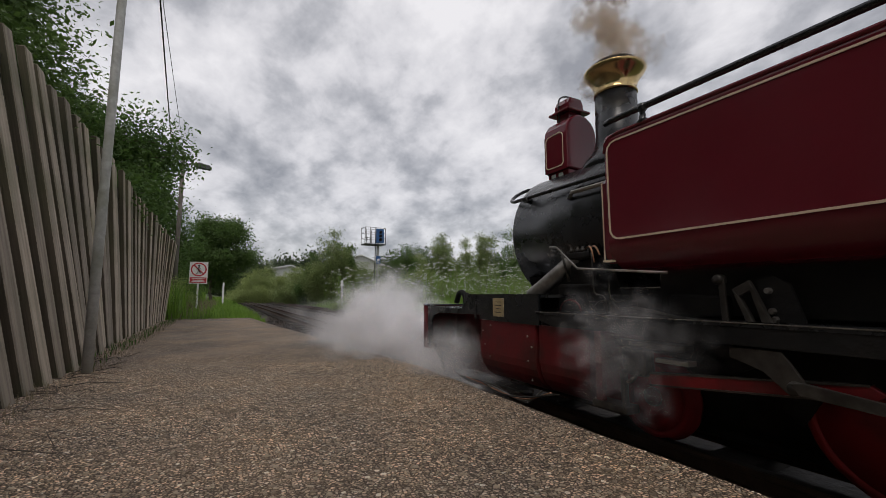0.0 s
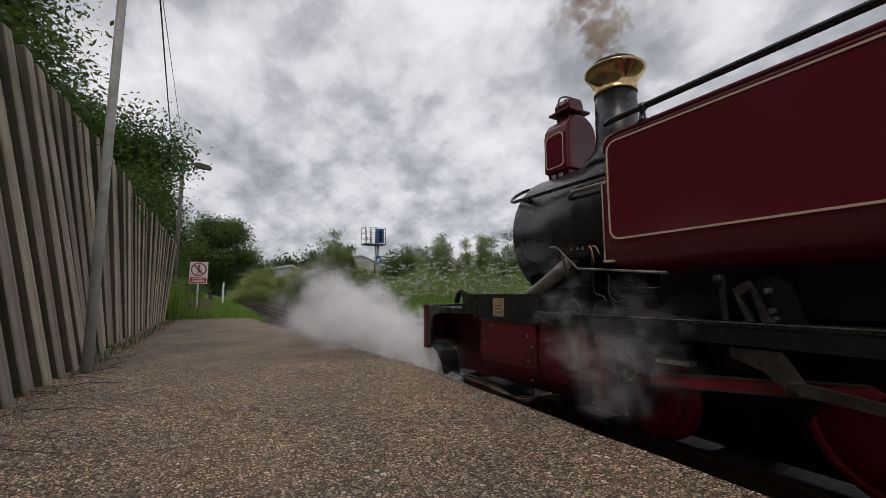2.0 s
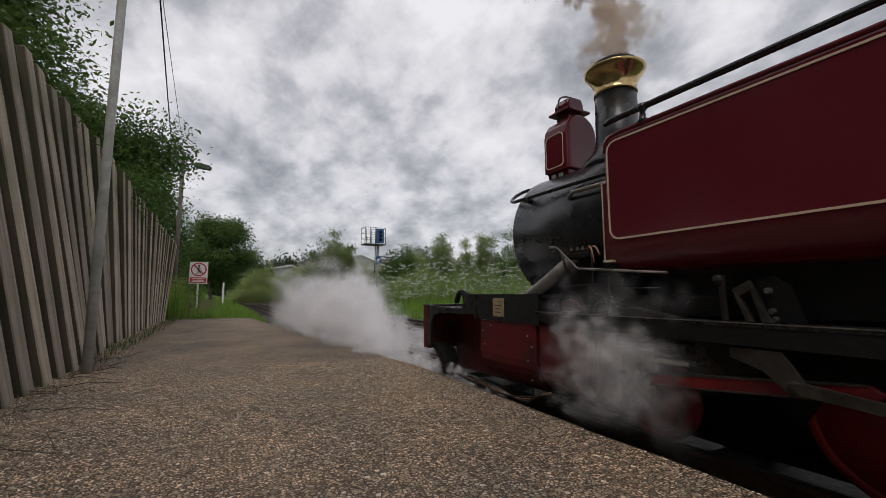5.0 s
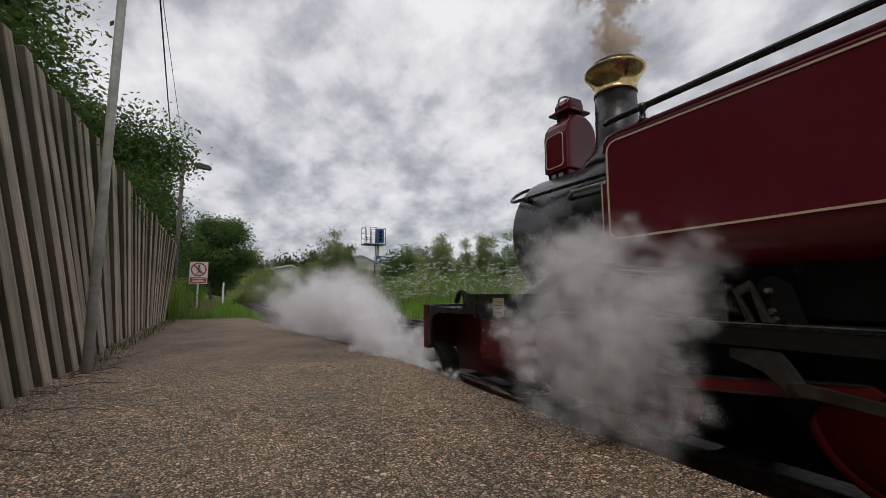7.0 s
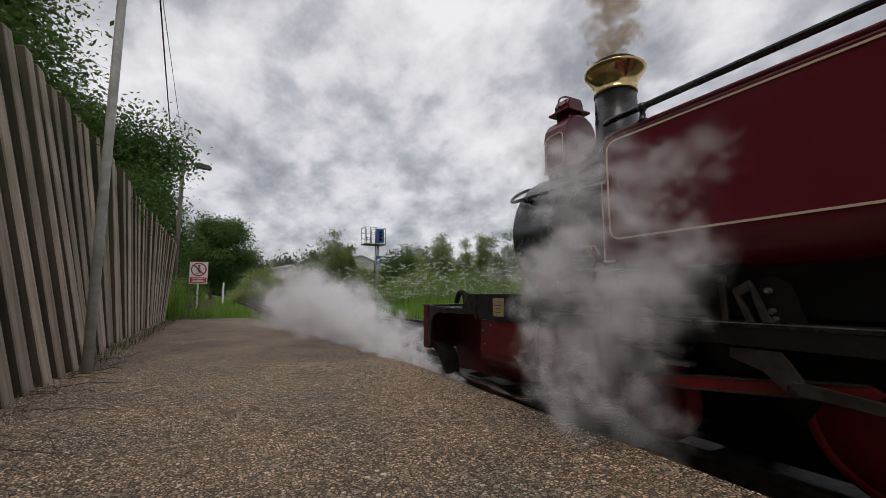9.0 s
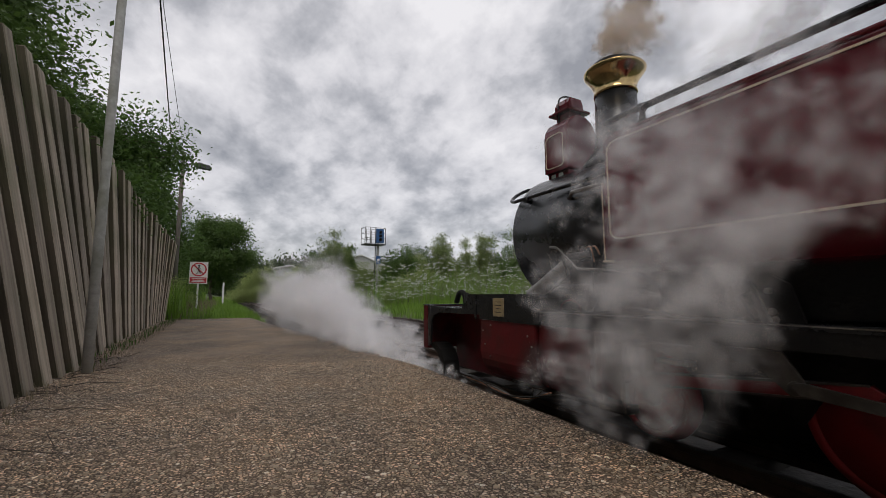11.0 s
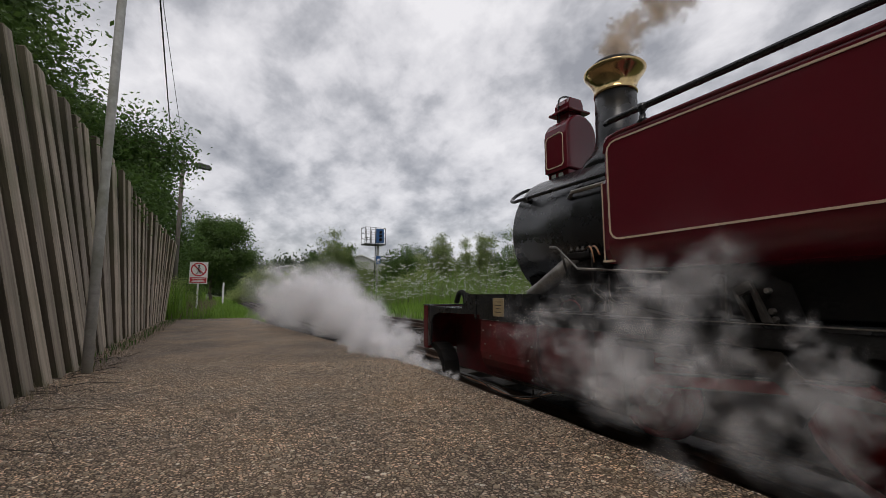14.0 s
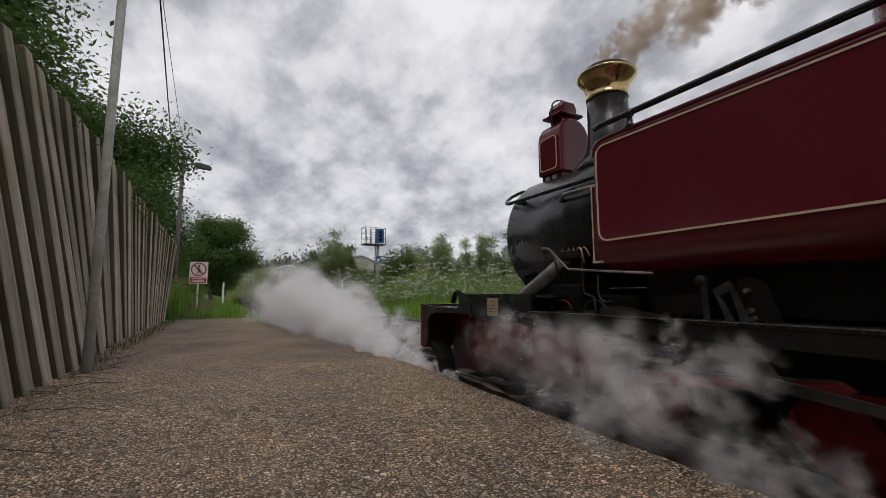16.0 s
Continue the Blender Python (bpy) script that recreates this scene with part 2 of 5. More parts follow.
M["oily"] = material("dark_oily_steel", (0.028, 0.025, 0.022), (0.085, 0.077, 0.068), 14, 0.5, metal=0.6, bump=0.1, stain=(0.02, 0.017, 0.014), stain_scale=12, stain_amount=0.7)
M["copper"] = material("copper_pipe", (0.45, 0.22, 0.13), (0.62, 0.34, 0.22), 20, 0.35, metal=1.0, bump=0.0)
M["cream"] = material("cream_lining", (0.58, 0.44, 0.32), (0.66, 0.52, 0.39), 40, 0.45, bump=0.0)
M["nameplate"] = material("dull_brass_plate", (0.40, 0.31, 0.17), (0.56, 0.45, 0.27), 30, 0.45, metal=0.5, bump=0.3)
M["rust"] = material("rusty_rail", (0.05, 0.030, 0.020), (0.10, 0.062, 0.043), 20, 0.8, metal=0.3, bump=0.2)
M["rail_top"] = material("worn_rail_head", (0.030, 0.026, 0.023), (0.07, 0.063, 0.057), 20, 0.65, metal=0.5, bump=0.0)
M["sleeper"] = material("dark_sleeper", (0.012, 0.010, 0.008), (0.034, 0.028, 0.023), 20, 0.9, bump=0.5, stretch=(0.2, 1, 1))
M["white"] = material("white_paint", (0.66, 0.66, 0.64), (0.80, 0.80, 0.78), 12, 0.5, bump=0.03, stain=(0.5, 0.5, 0.44), stain_scale=6, stain_amount=0.3)
M["sign_red"] = material("sign_red", (0.42, 0.03, 0.04), (0.50, 0.04, 0.05), 12, 0.5, bump=0.0)
M["sign_black"] = material("sign_black", (0.02, 0.02, 0.02), (0.03, 0.03, 0.03), 12, 0.5, bump=0.0)
M["lamp_grey"] = material("lamp_housing", (0.05, 0.055, 0.055), (0.10, 0.10, 0.10), 12, 0.5, bump=0.0)
M["blue"] = material("faded_blue", (0.02, 0.08, 0.22), (0.03, 0.11, 0.28), 10, 0.5, bump=0.0)
M["shed"] = material("pale_cladding", (0.50, 0.50, 0.49), (0.62, 0.62, 0.60), 2, 0.6, bump=0.0)
M["roof"] = material("pale_roof", (0.55, 0.55, 0.55), (0.66, 0.66, 0.65), 1, 0.6, bump=0.0)
M["bark"] = material("bark", (0.05, 0.04, 0.03), (0.14, 0.11, 0.085), 12, 0.95, bump=0.8, stretch=(1, 1, 0.25))
M["leaf"] = leaf_material("leaf_green", (0.046, 0.090, 0.019), (0.130, 0.220, 0.050), 0.45)
M["leaf_dark"] = leaf_material("leaf_deep_green", (0.045, 0.092, 0.020), (0.110, 0.200, 0.042), 0.48)
M["leaf_grey"] = leaf_material("leaf_grey_green", (0.120, 0.165, 0.055), (0.300, 0.370, 0.135), 0.5)
M["leaf_pale"] = leaf_material("leaf_yellow_green", (0.165, 0.215, 0.070), (0.380, 0.450, 0.165), 0.5)
M["leaf_far"] = leaf_material("leaf_far", (0.045, 0.070, 0.032), (0.090, 0.130, 0.058))
M["grass"] = leaf_material("grass_blades", (0.095, 0.185, 0.022), (0.260, 0.430, 0.065), 0.5)
M["grass_dry"] = leaf_material("dry_grass", (0.15, 0.115, 0.07), (0.30, 0.25, 0.16), 0.3)
M["flower"] = leaf_material("white_blossom", (0.55, 0.56, 0.50), (0.80, 0.80, 0.76), 0.3)
M["steam"] = vapour_material("white_steam", (0.985, 0.975, 0.98), 0.105)
M["thin_steam"] = vapour_material("thin_steam", (0.99, 0.98, 0.985), 0.044)
M["haze"] = vapour_material("steam_haze", (0.97, 0.96, 0.97), 0.0055)
M["smoke"] = vapour_material("brown_smoke", (0.83, 0.73, 0.62), 0.11)
M["cable"] = material("cable_black", (0.012, 0.012, 0.012), (0.02, 0.02, 0.02), 10, 0.6, bump=0.0)


# ---- mesh helpers ----
def part(name, bm, mat, parent=None, label=""):
    me = bpy.data.meshes.new(name)
    bmesh.ops.recalc_face_normals(bm, faces=bm.faces[:])
    bm.to_mesh(me)
    bm.free()
    me.materials.append(mat)
    ob = new(name, me)
    ob.parent = parent
    if label:
        ob["label"] = label
    return ob


def empty(name, x, y, z):
    ob = new(name)
    ob.location = (x, y, z)
    ob.empty_display_size = 0.1
    return ob


def box(x0, x1, y0, y1, z0, z1, bevel=0.0, bm=None, seg=2):
    bm = bm or bmesh.new()
    vs = [bm.verts.new((x, y, z)) for x in (x0, x1) for y in (y0, y1) for z in (z0, z1)]
    fs = [bm.faces.new([vs[i] for i in f]) for f in ((0, 1, 3, 2), (4, 6, 7, 5), (0, 4, 5, 1), (2, 3, 7, 6), (0, 2, 6, 4), (1, 5, 7, 3))]
    if bevel:
        es = list({e for f in fs for e in f.edges})
        bmesh.ops.bevel(bm, geom=es, offset=bevel, segments=seg, affect="EDGES", profile=0.5)
    return bm


def ring(bm, c, axis_u, axis_v, r, seg):
    return [bm.verts.new(c + (axis_u * math.cos(2 * math.pi * i / seg) + axis_v * math.sin(2 * math.pi * i / seg)) * r) for i in range(seg)]


def tube(pts, r, seg=8, bm=None, radii=None, caps=True):
    """A round bar or pipe along points."""
    bm = bm or bmesh.new()
    P = [Vector(p) for p in pts]
    rings, u = [], None
    for i, p in enumerate(P):
        d = (P[min(i + 1, len(P) - 1)] - P[max(i - 1, 0)]).normalized()
        if u is None:
            u = d.orthogonal().normalized()
        u = (u - d * u.dot(d)).normalized()
        rings.append(ring(bm, p, u, d.cross(u), radii[i] if radii else r, seg))
    for a, b in zip(rings, rings[1:]):
        for i in range(seg):
            f = bm.faces.new((a[i], a[(i + 1) % seg], b[(i + 1) % seg], b[i]))
            f.smooth = True
    if caps:
        bm.faces.new(rings[0][::-1]); bm.faces.new(rings[-1])
    return bm


def spline(pts, n=6):
    """A smooth line through points."""
    P = [Vector(p) for p in pts]
    out = []
    for i in range(len(P) - 1):
        a, b, c, d = P[max(i - 1, 0)], P[i], P[i + 1], P[min(i + 2, len(P) - 1)]
        for k in range(n):
            t = k / n
            out.append(0.5 * ((2 * b) + (c - a) * t + (2 * a - 5 * b + 4 * c - d) * t * t + (3 * b - a - 3 * c + d) * t ** 3))
    out.append(P[-1])
    return out


def lathe(profile, c=(0, 0, 0), axis="z", seg=40, bm=None, smooth=True):
    """Turns (radius, height) pairs about an axis through c."""
    bm = bm or bmesh.new()
    rings = []
    for r, h in profile:
        row = []
        for i in range(seg):
            a = 2 * math.pi * i / seg
            u, v = r * math.cos(a), r * math.sin(a)
            p = {"z": (u, v, h), "y": (u, h, v), "x": (h, u, v)}[axis]
            row.append(bm.verts.new(Vector(c) + Vector(p)))
        rings.append(row)
    for a, b in zip(rings, rings[1:]):
        for i in range(seg):
            f = bm.faces.new((a[i], a[(i + 1) % seg], b[(i + 1) % seg], b[i]))
            f.smooth = smooth
    for row in (rings[0], rings[-1]):
        if profile[rings.index(row)][0] > 0.002:
            bm.faces.new(row)
    return bm


def prism(outline, lo, hi, axis="x", bm=None, bevel=0.0):
    """An outline pulled along an axis. Outline in (y, z) for x, (x, z) for y, (x, y) for z."""
    bm = bm or bmesh.new()
    mk = {"x": lambda a, b, h: (h, a, b), "y": lambda a, b, h: (a, h, b), "z": lambda a, b, h: (a, b, h)}[axis]
    A = [bm.verts.new(mk(a, b, lo)) for a, b in outline]
    B = [bm.verts.new(mk(a, b, hi)) for a, b in outline]
    n = len(outline)
    fs = [bm.faces.new(A[::-1]), bm.faces.new(B)]
    for i in range(n):
        fs.append(bm.faces.new((A[i], A[(i + 1) % n], B[(i + 1) % n], B[i])))
    if bevel:
        bmesh.ops.bevel(bm, geom=list(fs[0].edges) + list(fs[1].edges), offset=bevel, segments=2, affect="EDGES", profile=0.5)
    return bm


def arc(cx, cy, r, a0, a1, n=6):
    return [(cx + r * math.cos(radians(a0 + (a1 - a0) * i / n)), cy + r * math.sin(radians(a0 + (a1 - a0) * i / n))) for i in range(n + 1)]


def raw_mesh(name, verts, faces, mat, parent=None, smooth=False):
    me = bpy.data.meshes.new(name)
    me.from_pydata(verts, [], faces) if not isinstance(verts, np.ndarray) else fill(me, verts, faces)
    me.materials.append(mat)
    if smooth:
        me.polygons.foreach_set("use_smooth", [True] * len(me.polygons))
    ob = new(name, me)
    ob.parent = parent
    return ob


def fill(me, verts, faces):
    """Verts (n, 3) and faces (m, k) of equal size into a mesh, fast."""
    m, k = faces.shape
    me.vertices.add(len(verts)); me.vertices.foreach_set("co", verts.astype(np.float32).ravel())
    me.loops.add(m * k); me.loops.foreach_set("vertex_index", faces.astype(np.int32).ravel())
    me.polygons.add(m); me.polygons.foreach_set("loop_start", np.arange(0, m * k, k, dtype=np.int32))
    me.update(calc_edges=True)


# ---- ground ----
def ground_height(x, y):
    """The lie of the land: a level track bed, a bank beyond the platform, a rise across the line."""
    bed = -0.28
    beyond = np.clip((y - 10.3) / 0.6, 0, 1)
    z = bed + beyond * (np.clip((1.15 - x) / 1.3, 0, 1) * 0.25 + np.clip(-0.5 - x, 0, 3) * 0.22)
    right = np.clip((x - 4.6) / 3.0, 0, 1)
    z = z + right * 0.3
    far = np.clip((np.hypot(x, y) - 60) / 200, 0, 1)
    return z + far * 0.6


def build_ground():
    g = lambda lo, mid, hi, n: np.unique(np.concatenate([-np.geomspace(-lo, 30, 14), np.linspace(-30, mid, n), np.geomspace(mid, hi, 20)]))
    xs, ys = g(-1500, 30, 1500, 90), g(-1500, 50, 1500, 110)
    X, Y = np.meshgrid(xs, ys)
    rng = np.random.default_rng(3)
    Z = ground_height(X, Y) + rng.normal(0, 0.012, X.shape)
    V = np.stack([X, Y, Z], -1).reshape(-1, 3)
    n, m = len(ys), len(xs)
    i = (np.arange(n - 1)[:, None] * m + np.arange(m - 1)[None]).ravel()
    ob = raw_mesh("ground", V, np.stack([i, i + 1, i + m + 1, i + m], 1), M["soil"], smooth=True)
    tagged(ob, "grassy earth round the railway line", "ground", kind="structure")


EDGE = [(1.27, -7.0), (1.27, 1.2), (1.285, 2.0), (1.285, 2.8), (1.25, 3.4), (1.15, 4.6), (1.02, 5.8), (0.87, 7.0), (0.74, 8.4), (0.58, 10.3)]


def edge_at(y):
    return float(np.interp(y, [p[1] for p in EDGE], [p[0] for p in EDGE]))


def build_platform():
    def slab(name, y0, y1, left0, left1, z, mat, label):
        rows = np.linspace(y0, y1, max(3, round((y1 - y0) / 0.25)))
        out = [(edge_at(y) + random.uniform(-0.008, 0.008), y) for y in rows]
        outline = out + [(-0.2, (left1 + y1) / 2 + 0.03), (-1.35, left1), (-1.35, left0)] + ([(-0.2, (left0 + y0) / 2 + 0.03)] if left0 > 0 else [])
        ob = part(name, prism(outline, -0.34, z, "z", bevel=0.010), mat)
        return tagged(ob, label, "platform", kind="structure")
    slab("platform", -7.0, 3.15, -7.0, 3.80, 0.0, M["chippings"], "low platform surfaced with exposed brown stone chippings")
    slab("platform_end", 3.156, 10.35, 3.806, 10.35, -0.007, M["slab"], "worn smooth tarmac end of the low platform")


def build_loose_stones():
    """Chippings that have worked loose and lie on the surface."""
    rng = np.random.default_rng(41)
    n = 15000
    y = 0.55 + 3.4 * rng.random(n) ** 1.15
    x = rng.uniform(-0.9, 1.24, n)
    base = np.array([(1, 0, 0), (-1, 0, 0), (0, 1, 0), (0, -1, 0), (0, 0, 0.6), (0, 0, -0.5)], float)
    tri = np.array([(0, 2, 4), (2, 1, 4), (1, 3, 4), (3, 0, 4), (2, 0, 5), (1, 2, 5), (3, 1, 5), (0, 3, 5)])
    r = np.clip(rng.lognormal(-5.35, 0.45, n), 0.0022, 0.011)
    v = base[None] * rng.uniform(0.5, 1.3, (n, 6, 3)) * r[:, None, None]
    a = rng.uniform(0, 6.28, n)
    c, s = np.cos(a)[:, None], np.sin(a)[:, None]
    V = np.stack([v[..., 0] * c - v[..., 1] * s + x[:, None], v[..., 0] * s + v[..., 1] * c + y[:, None], v[..., 2] + r[:, None] * 0.12], -1)
    F = (tri[None] + 6 * np.arange(n)[:, None, None]).reshape(-1, 3)
    ob = raw_mesh("loose_stones", V.reshape(-1, 3), F, M["pebble"])
    tagged(ob, "small loose brown and pale stones on the platform", "gravel", kind="stuff")


# ---- track ----
RAIL_Z = -0.08


def build_track(name, cx, y0, y1, slant=0.0, label=""):
    """Straight narrow-gauge track; slant shifts it sideways per metre."""
    root = empty(name, cx, y0, RAIL_Z - 0.16)
    tagged(root, label, "railway track", kind="structure")
    L = y1 - y0
    for s in (-1, 1):
        prof = [(-0.045, 0), (0.045, 0), (0.045, 0.008), (0.008, 0.016), (0.008, 0.055), (0.021, 0.062), (0.021, 0.08), (-0.021, 0.08), (-0.021, 0.062), (-0.008, 0.055), (-0.008, 0.016), (-0.045, 0.008)]
        bm = bmesh.new()
        prism([(a + s * 0.211, b + 0.08) for a, b in prof], 0, L, "y", bm)
        for v in bm.verts:
            v.co.x += slant * v.co.y
        part("rail", bm, M["rust"], root)
        bm = box(s * 0.211 - 0.016, s * 0.211 + 0.016, 0, L, 0.161, 0.1625)
        for v in bm.verts:
            v.co.x += slant * v.co.y
        part("rail_head", bm, M["rail_top"], root, "shiny worn rail head")
    me = None
    for k in range(int(min(L, 46) / 0.55)):
        if me is None:
            ob = part("sleeper", box(-0.45, 0.45, -0.09, 0.09, 0, 0.075, 0.008), M["sleeper"], root)
            me = ob.data
        else:
            ob = new("sleeper", me)
            ob.parent = root
        y = 0.3 + k * 0.55
        ob.location = (slant * y + random.uniform(-0.01, 0.01), y, 0.003)
        ob.rotation_euler = (0, 0, random.uniform(-0.02, 0.02))


def build_ballast():
    """Broken stone heaped between and beside the rails."""
    rng = np.random.default_rng(5)
    V, F = [], []
    n = 5200
    ys = np.concatenate([rng.uniform(-1, 12, n // 2), rng.uniform(8, 45, n // 2)])
    xs = np.where(rng.random(n) < 0.6, rng.normal(1.87, 0.5, n), rng.normal(3.9, 0.55, n))
    base = np.array([(1, 0, 0), (-1, 0, 0), (0, 1, 0), (0, -1, 0), (0, 0, 1), (0, 0, -1)], float)
    tri = np.array([(0, 2, 4), (2, 1, 4), (1, 3, 4), (3, 0, 4), (2, 0, 5), (1, 2, 5), (3, 1, 5), (0, 3, 5)])
    keep = (xs > np.array([edge_at(y) + 0.06 if y < 10.3 else 0.9 for y in ys])) & ((ys > 3.2) | (xs > 2.6))
    for k, (x, y) in enumerate(zip(xs[keep], ys[keep])):
        r = rng.uniform(0.018, 0.04)
        v = base * rng.uniform(0.6, 1.3, (6, 3)) * r
        a = rng.uniform(0, 6.28)
        v = v @ np.array([[math.cos(a), -math.sin(a), 0], [math.sin(a), math.cos(a), 0], [0, 0, 1]])
        V.append(v + (x, y, -0.21 + rng.uniform(0, 0.02)))
        F.append(tri + 6 * k)
    ob = raw_mesh("ballast", np.concatenate(V), np.concatenate(F), M["ballast"])
    tagged(ob, "dark broken stone ballast between the rails", "ballast", kind="stuff")
    bm = prism([(0.3, -0.30), (6.6, -0.30), (4.9, -0.215), (1.2, -0.215)], -7, 90, "y")
    ob = part("ballast_bed", bm, M["ballast"])
    tagged(ob, "dark stone bed under both tracks", "track bed", kind="structure")


# ---- plants ----
def leaves(centres, spread, per, size, rng, droop=0.3, aspect=0.5):
    """Folded leaf quads scattered round twig centres."""
    n = len(centres) * per
    c = np.repeat(centres, per, 0) + rng.normal(0, 1, (n, 3)) * np.repeat(np.atleast_2d(spread).reshape(-1, 1) if np.ndim(spread) else np.full((len(centres), 1), spread), per, 0)
    d = rng.normal(0, 1, (n, 3)); d[:, 2] = d[:, 2] * 0.6 - droop
    d /= np.linalg.norm(d, axis=1, keepdims=True)
    u = np.cross(d, rng.normal(0, 1, (n, 3))); u /= np.linalg.norm(u, axis=1, keepdims=True)
    w = np.cross(d, u)
    s = rng.uniform(0.6, 1.3, (n, 1)) * size
    V = np.stack([c, c + d * s * 0.5 + u * s * aspect * 0.5 + w * s * 0.08, c + d * s, c + d * s * 0.5 - u * s * aspect * 0.5 + w * s * 0.08], 1).reshape(-1, 3)
    return V, np.arange(n * 4).reshape(-1, 4)


def tree(name, x, y, z, height, width, leaf_size, n_clumps, per, mat, seed, label, category="tree", trunk_h=0.35, trunk_r=0.09, spread=0.16, lean=(0, 0), flat=1.0):
    """A tapered trunk with limbs that end in leafy clumps."""
    rng = np.random.default_rng(seed)
    root = empty(name, x, y, z)
    tagged(root, label, category, GROUPS.get(name, ""))
    bm = bmesh.new()
    top = Vector((lean[0], lean[1], height * 0.8))
    fork = Vector((lean[0] * 0.3, lean[1] * 0.3, height * trunk_h))
    tube(spline([(0, 0, -0.15), fork * 0.5 + Vector((trunk_r, 0, 0)), fork, (fork + top) / 2 + Vector((0.1, -0.1, 0)), top], 4), trunk_r, 8, bm,
         radii=[trunk_r * (1.15 - i / 18) for i in range(17)])
    ends = []
    n_limb = 16
    for i in range(n_limb):
        a = i * 2.4 + rng.uniform(-0.4, 0.4)
        k = rng.uniform(0.0, 1.0)
        s = fork.lerp(top, k)
        reach = width * 0.5 * (1.05 - 0.55 * k) * rng.uniform(0.65, 1.1)
        e = s + Vector((math.cos(a) * reach, math.sin(a) * reach * flat, height * rng.uniform(0.02, 0.22)))
        mid = (s + e) / 2 + Vector((0, 0, 0.06 * height))
        tube(spline([s, mid, e], 4), 0.02, 5, bm, radii=[trunk_r * 0.5 * (1 - i2 / 10) for i2 in range(9)])
        ends += [mid, e, (mid + e) / 2, s.lerp(mid, 0.6)]
    part("trunk", bm, M["bark"], root)
    E = np.array([tuple(e) for e in ends] + [tuple(top)])
    c = E[rng.integers(0, len(E), n_clumps)] + rng.normal(0, 1, (n_clumps, 3)) * np.array([width, width * flat, height * 0.7]) * 0.06
    V, F = leaves(c, spread, per, leaf_size, rng)
    raw_mesh("crown", V, F, mat, root)
    return root


GROUPS = {"hedge_bush": "hedge beyond the railway", "far_tree": "trees on the skyline", "weed_bank": "weeds under the blossom", "ash_tree": "trees behind the fence",
          "hawthorn_tree": "trees behind the fence", "bramble_bush": "brambles on the bank", "overhead_cable": "overhead cables"}


def bush(name, x, y, w, d, h, leaf_size, n_clumps, per, mat, seed, label, spread=0.12, z=None, category="bush"):
    """Stems fanning from the ground with uneven leafy heads."""
    rng = np.random.default_rng(seed)
    z = float(ground_height(x, y)) if z is None else z
    root = empty(name, x, y, z)
    tagged(root, label, category, GROUPS.get(name, ""))
    heads = []
    bm = bmesh.new()
    n_head = max(10, int(w * 6))
    for i in range(n_head):
        px, py = rng.uniform(-0.5, 0.5) * w, rng.uniform(-0.5, 0.5) * d
        f = max(0.12, 1 - (2 * px / w) ** 2 * 0.7)
        hh = h * f * rng.uniform(0.6, 1.08)
        p = Vector((px, py, hh))
        tube([(px * 0.55, py * 0.55, -0.05), (px * 0.8, py * 0.8, hh * 0.5), p], 0.015, 4, bm, radii=[0.03, 0.02, 0.006])
        for k in np.linspace(0.15, 1.0, 5):
            heads.append((px * (0.55 + 0.45 * k), py * (0.55 + 0.45 * k), hh * k))
    part("stem_cluster", bm, M["bark"], root)
    H = np.array(heads)
    c = H[rng.integers(0, len(H), n_clumps)] + rng.normal(0, 1, (n_clumps, 3)) * np.array([w * 0.06, d * 0.06, h * 0.035])
    c[:, 2] = np.abs(c[:, 2])
    V, F = leaves(c, spread, per, leaf_size, rng, droop=0.0)
    raw_mesh("foliage", V, F, mat, root)
    return root


def grass_patch(name, x0, x1, y0, y1, n, h, mat, seed, label, width=0.008, lift=None, keep=None):
    """Bent blades growing from the ground."""
    rng = np.random.default_rng(seed)
    p = np.stack([rng.uniform(x0, x1, n), rng.uniform(y0, y1, n)], 1)
    if keep:
        p = p[np.array([keep(a, b) for a, b in p])]
        n = len(p)
    z = ground_height(p[:, 0], p[:, 1]) if lift is None else np.full(n, lift)
    clump = 0.6 + 0.7 * np.array([0.5 + 0.5 * noise.noise((a * 0.9, b * 0.9, seed)) for a, b in p])
    hh = h * clump * rng.uniform(0.5, 1.2, n)
    a = rng.uniform(0, 6.28, n)
    dx = np.stack([np.cos(a), np.sin(a), np.zeros(n)], 1)
    sx = np.stack([-np.sin(a), np.cos(a), np.zeros(n)], 1) * width
    base = np.stack([p[:, 0], p[:, 1], z - 0.02], 1)
    bend = rng.uniform(0.05, 0.6, (n, 1)) * hh[:, None]
    mid = base + dx * bend * 0.3 + np.array([0, 0, 1]) * hh[:, None] * 0.6
    tip = base + dx * bend + np.array([0, 0, 1]) * hh[:, None]
    V = np.stack([base - sx, base + sx, mid + sx * 0.7, mid - sx * 0.7, tip], 1).reshape(-1, 3)
    i = np.arange(n)[:, None] * 5
    F = np.concatenate([i + np.array([[0, 1, 2]]), i + np.array([[0, 2, 3]]), i + np.array([[3, 2, 4]])])
    ob = raw_mesh(name, V, F, mat)
    return tagged(ob, label, "grass", kind="stuff")


